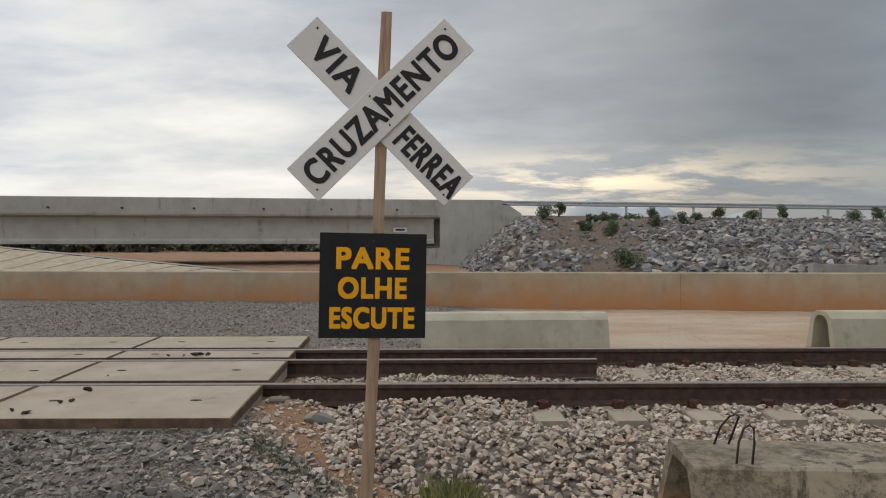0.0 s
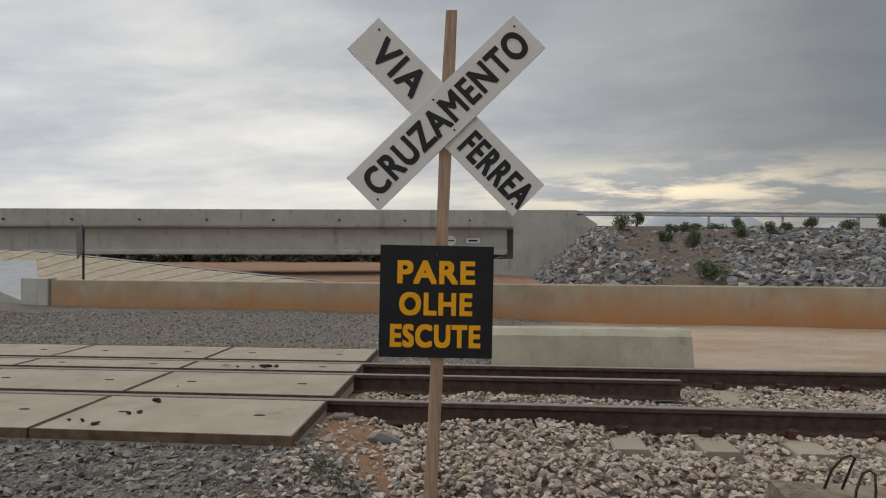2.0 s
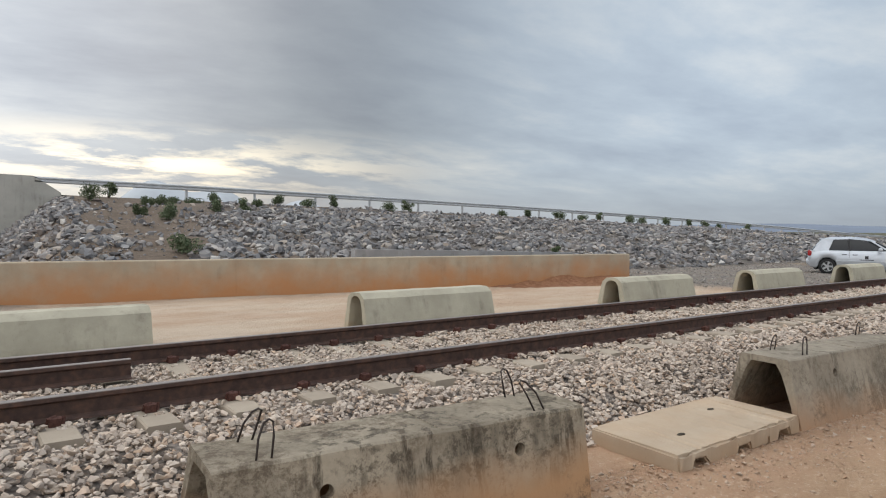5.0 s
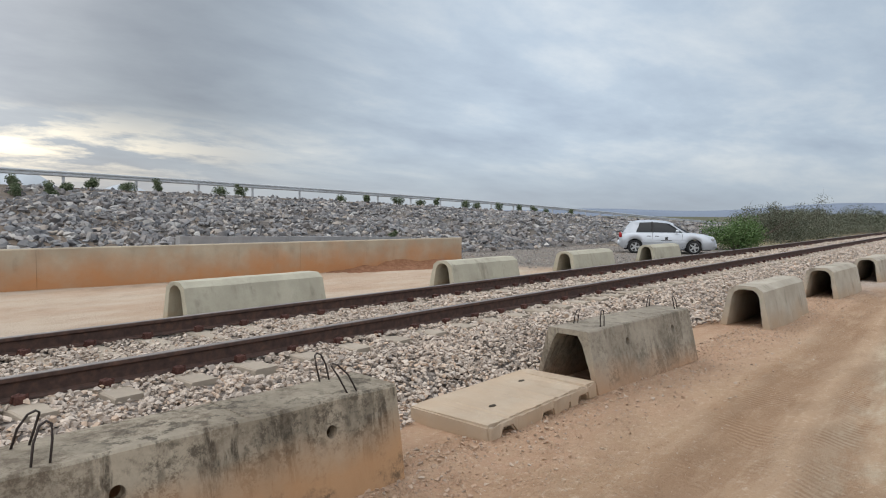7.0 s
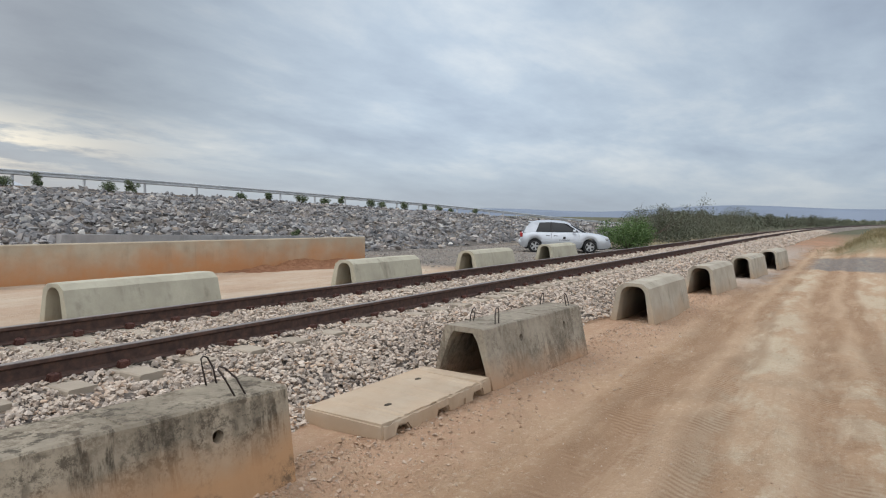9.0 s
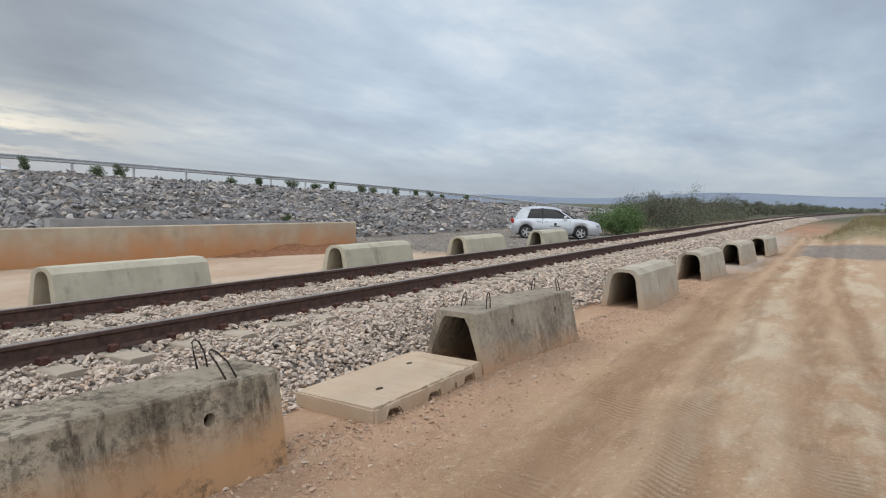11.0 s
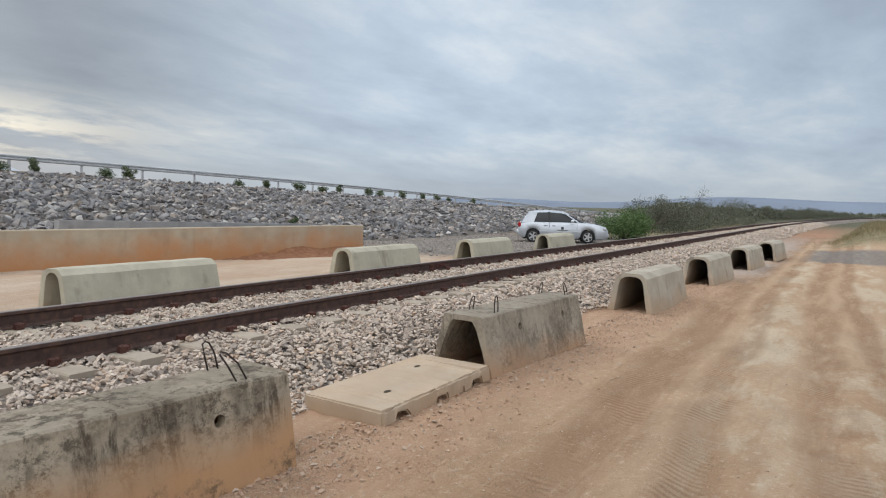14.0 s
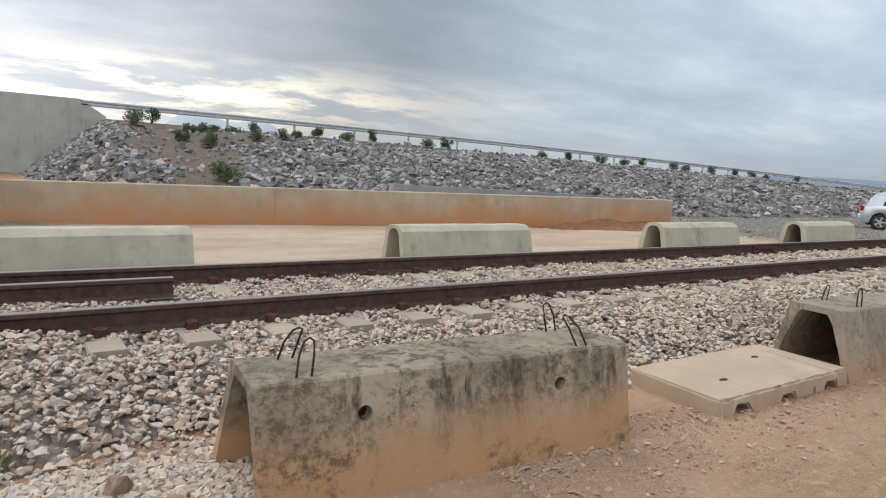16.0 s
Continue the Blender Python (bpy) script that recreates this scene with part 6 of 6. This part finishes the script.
_h = radians(-65)          # parked nearly square to the track
_c, _s = math.cos(_h), math.sin(_h)
CAR_POSE = Matrix.Translation((27.80 - 0.70 * _c - 0.755 * _s, 6.28 - 0.70 * _s + 0.755 * _c, -0.425)) @ Matrix.Rotation(_h, 4, "Z") @ Matrix.Diagonal((0.925, 0.95, 0.95, 1))
car()


# ---------------- beyond the wall, to the west ----------------
def ramp_road():
    """Road ramp with a slab-paved slope, dropping away under the bridge."""
    m = concrete_mat("slope_paving", (0.46, 0.39, 0.30), (0.34, 0.28, 0.205), streak=0.3, scale=2.0)
    t = thing("paved_slope", pose(0, 0, 0), "strips of beige concrete paving on a road's side slope", "paved slope", kind="structure")
    n = 66
    for k in range(n):
        x0 = -44 + k * 0.60
        x1 = x0 + 0.575
        b = bmesh.new()

        def top(x):
            return min(0.90 - 0.10 * (x + 18.4), 1.25)

        vs = []
        for x in (x0, x1):
            h = max(top(x), -0.4)
            vs.append([b.verts.new(p) for p in ((x - 1.8, 19.0 + 0.02 * x, min(-0.35, h)), (x, 23.5, h + 0.02 * (k % 2)), (x, 23.5, h - 0.15), (x - 1.8, 19.0 + 0.02 * x, -0.6))])
        for q in range(4):
            b.faces.new((vs[0][q], vs[0][(q + 1) % 4], vs[1][(q + 1) % 4], vs[1][q]))
        b.faces.new(vs[0][::-1])
        b.faces.new(vs[1])
        part("paving_slab", b, m, t)
    V, F = sheet(axis((-60, -6, 2.0)), np.array([23.55, 24.4, 25.0]), lambda x, y: np.minimum(0.90 - 0.10 * (x + 18.4), 1.25) + 0.03 - 0.5 * (y > 24.9))
    tagged(new("road_ramp", mesh_of("road_ramp", V, F, ASPHALT_MAT)), "grey road ramp descending beneath the bridge", "road", kind="structure")


ramp_road()
V, F = sheet(np.array([-34.0, -22.0, -16.0, -11.75]), np.array([11.9, 13.5, 15.0, 17.2]), lambda x, y: -0.28 + (y - 11.9) * 0.215)
V[:, 0] -= 0.8 * (V[:, 1] - 11.6)
tagged(new("paved_apron", mesh_of("paved_apron", V, F, concrete_mat("apron_concrete", (0.40, 0.41, 0.42), (0.33, 0.34, 0.35), streak=0.2))), "pale smooth concrete apron rising behind the wall", "pavement", kind="structure")


def back_sign():
    t = thing("road_sign", pose(-10.05, 11.0, -0.4), "back of a dark square road sign on a thin steel post", "road sign")
    part("post", cyl(0.03, 0.03, 2.2, 8), REBAR_MAT, t)
    p = part("panel", box(-0.46, 0.46, -0.012, 0.012, -0.36, 0.36, 0.004), plain_mat("sign_back", (0.10, 0.10, 0.10), 0.6, 0.3), t)
    p.matrix_basis = pose(-0.06, -0.06, 1.82, 0, -11, -46)
    r = part("frame_bar", box(-0.3, 0.3, 0.013, 0.035, -0.02, 0.02, 0.002), GALV_MAT, t)
    r.matrix_basis = p.matrix_basis.copy()


back_sign()


# ---------------- far hills ----------------
def hills(name, az0, az1, dist, h, seed, col, label):
    # the two hill ranges' col already carries distance haze; no air is modelled
    m = Mat(name + "_haze_tint", 1.0, 0.0, 0.0)
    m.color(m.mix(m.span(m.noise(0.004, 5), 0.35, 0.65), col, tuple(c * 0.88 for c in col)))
    n = 90
    V, F = [], []
    for k in range(n):
        f = k / (n - 1)
        a = radians(az0 + (az1 - az0) * f)
        z = h * (0.35 + 0.65 * (0.5 + 0.3 * math.sin(f * 9 + seed) + 0.2 * math.sin(f * 23 + seed * 2))) * math.sin(math.pi * f) ** 0.4
        for d, zz in ((dist, -30), (dist + 60, z * 0.6), (dist + 200, z), (dist + 600, -30)):
            V.append((d * math.cos(a), d * math.sin(a), zz))
    for k in range(n - 1):
        for j in range(3):
            F.append((k * 4 + j, k * 4 + j + 1, (k + 1) * 4 + j + 1, (k + 1) * 4 + j))
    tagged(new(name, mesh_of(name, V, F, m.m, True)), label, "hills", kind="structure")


hills("backdrop_hills_east", -25, 42, 2600, 58, 4.4, (0.20, 0.235, 0.295), "hills far off on the plain, blue-grey haze painted in")
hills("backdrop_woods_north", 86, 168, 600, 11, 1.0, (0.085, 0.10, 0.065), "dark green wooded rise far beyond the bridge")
hills("backdrop_hills_north", 62, 84, 2700, 200, 2.0, (0.42, 0.45, 0.48), "hills beyond the highway, pale haze painted into their colour")
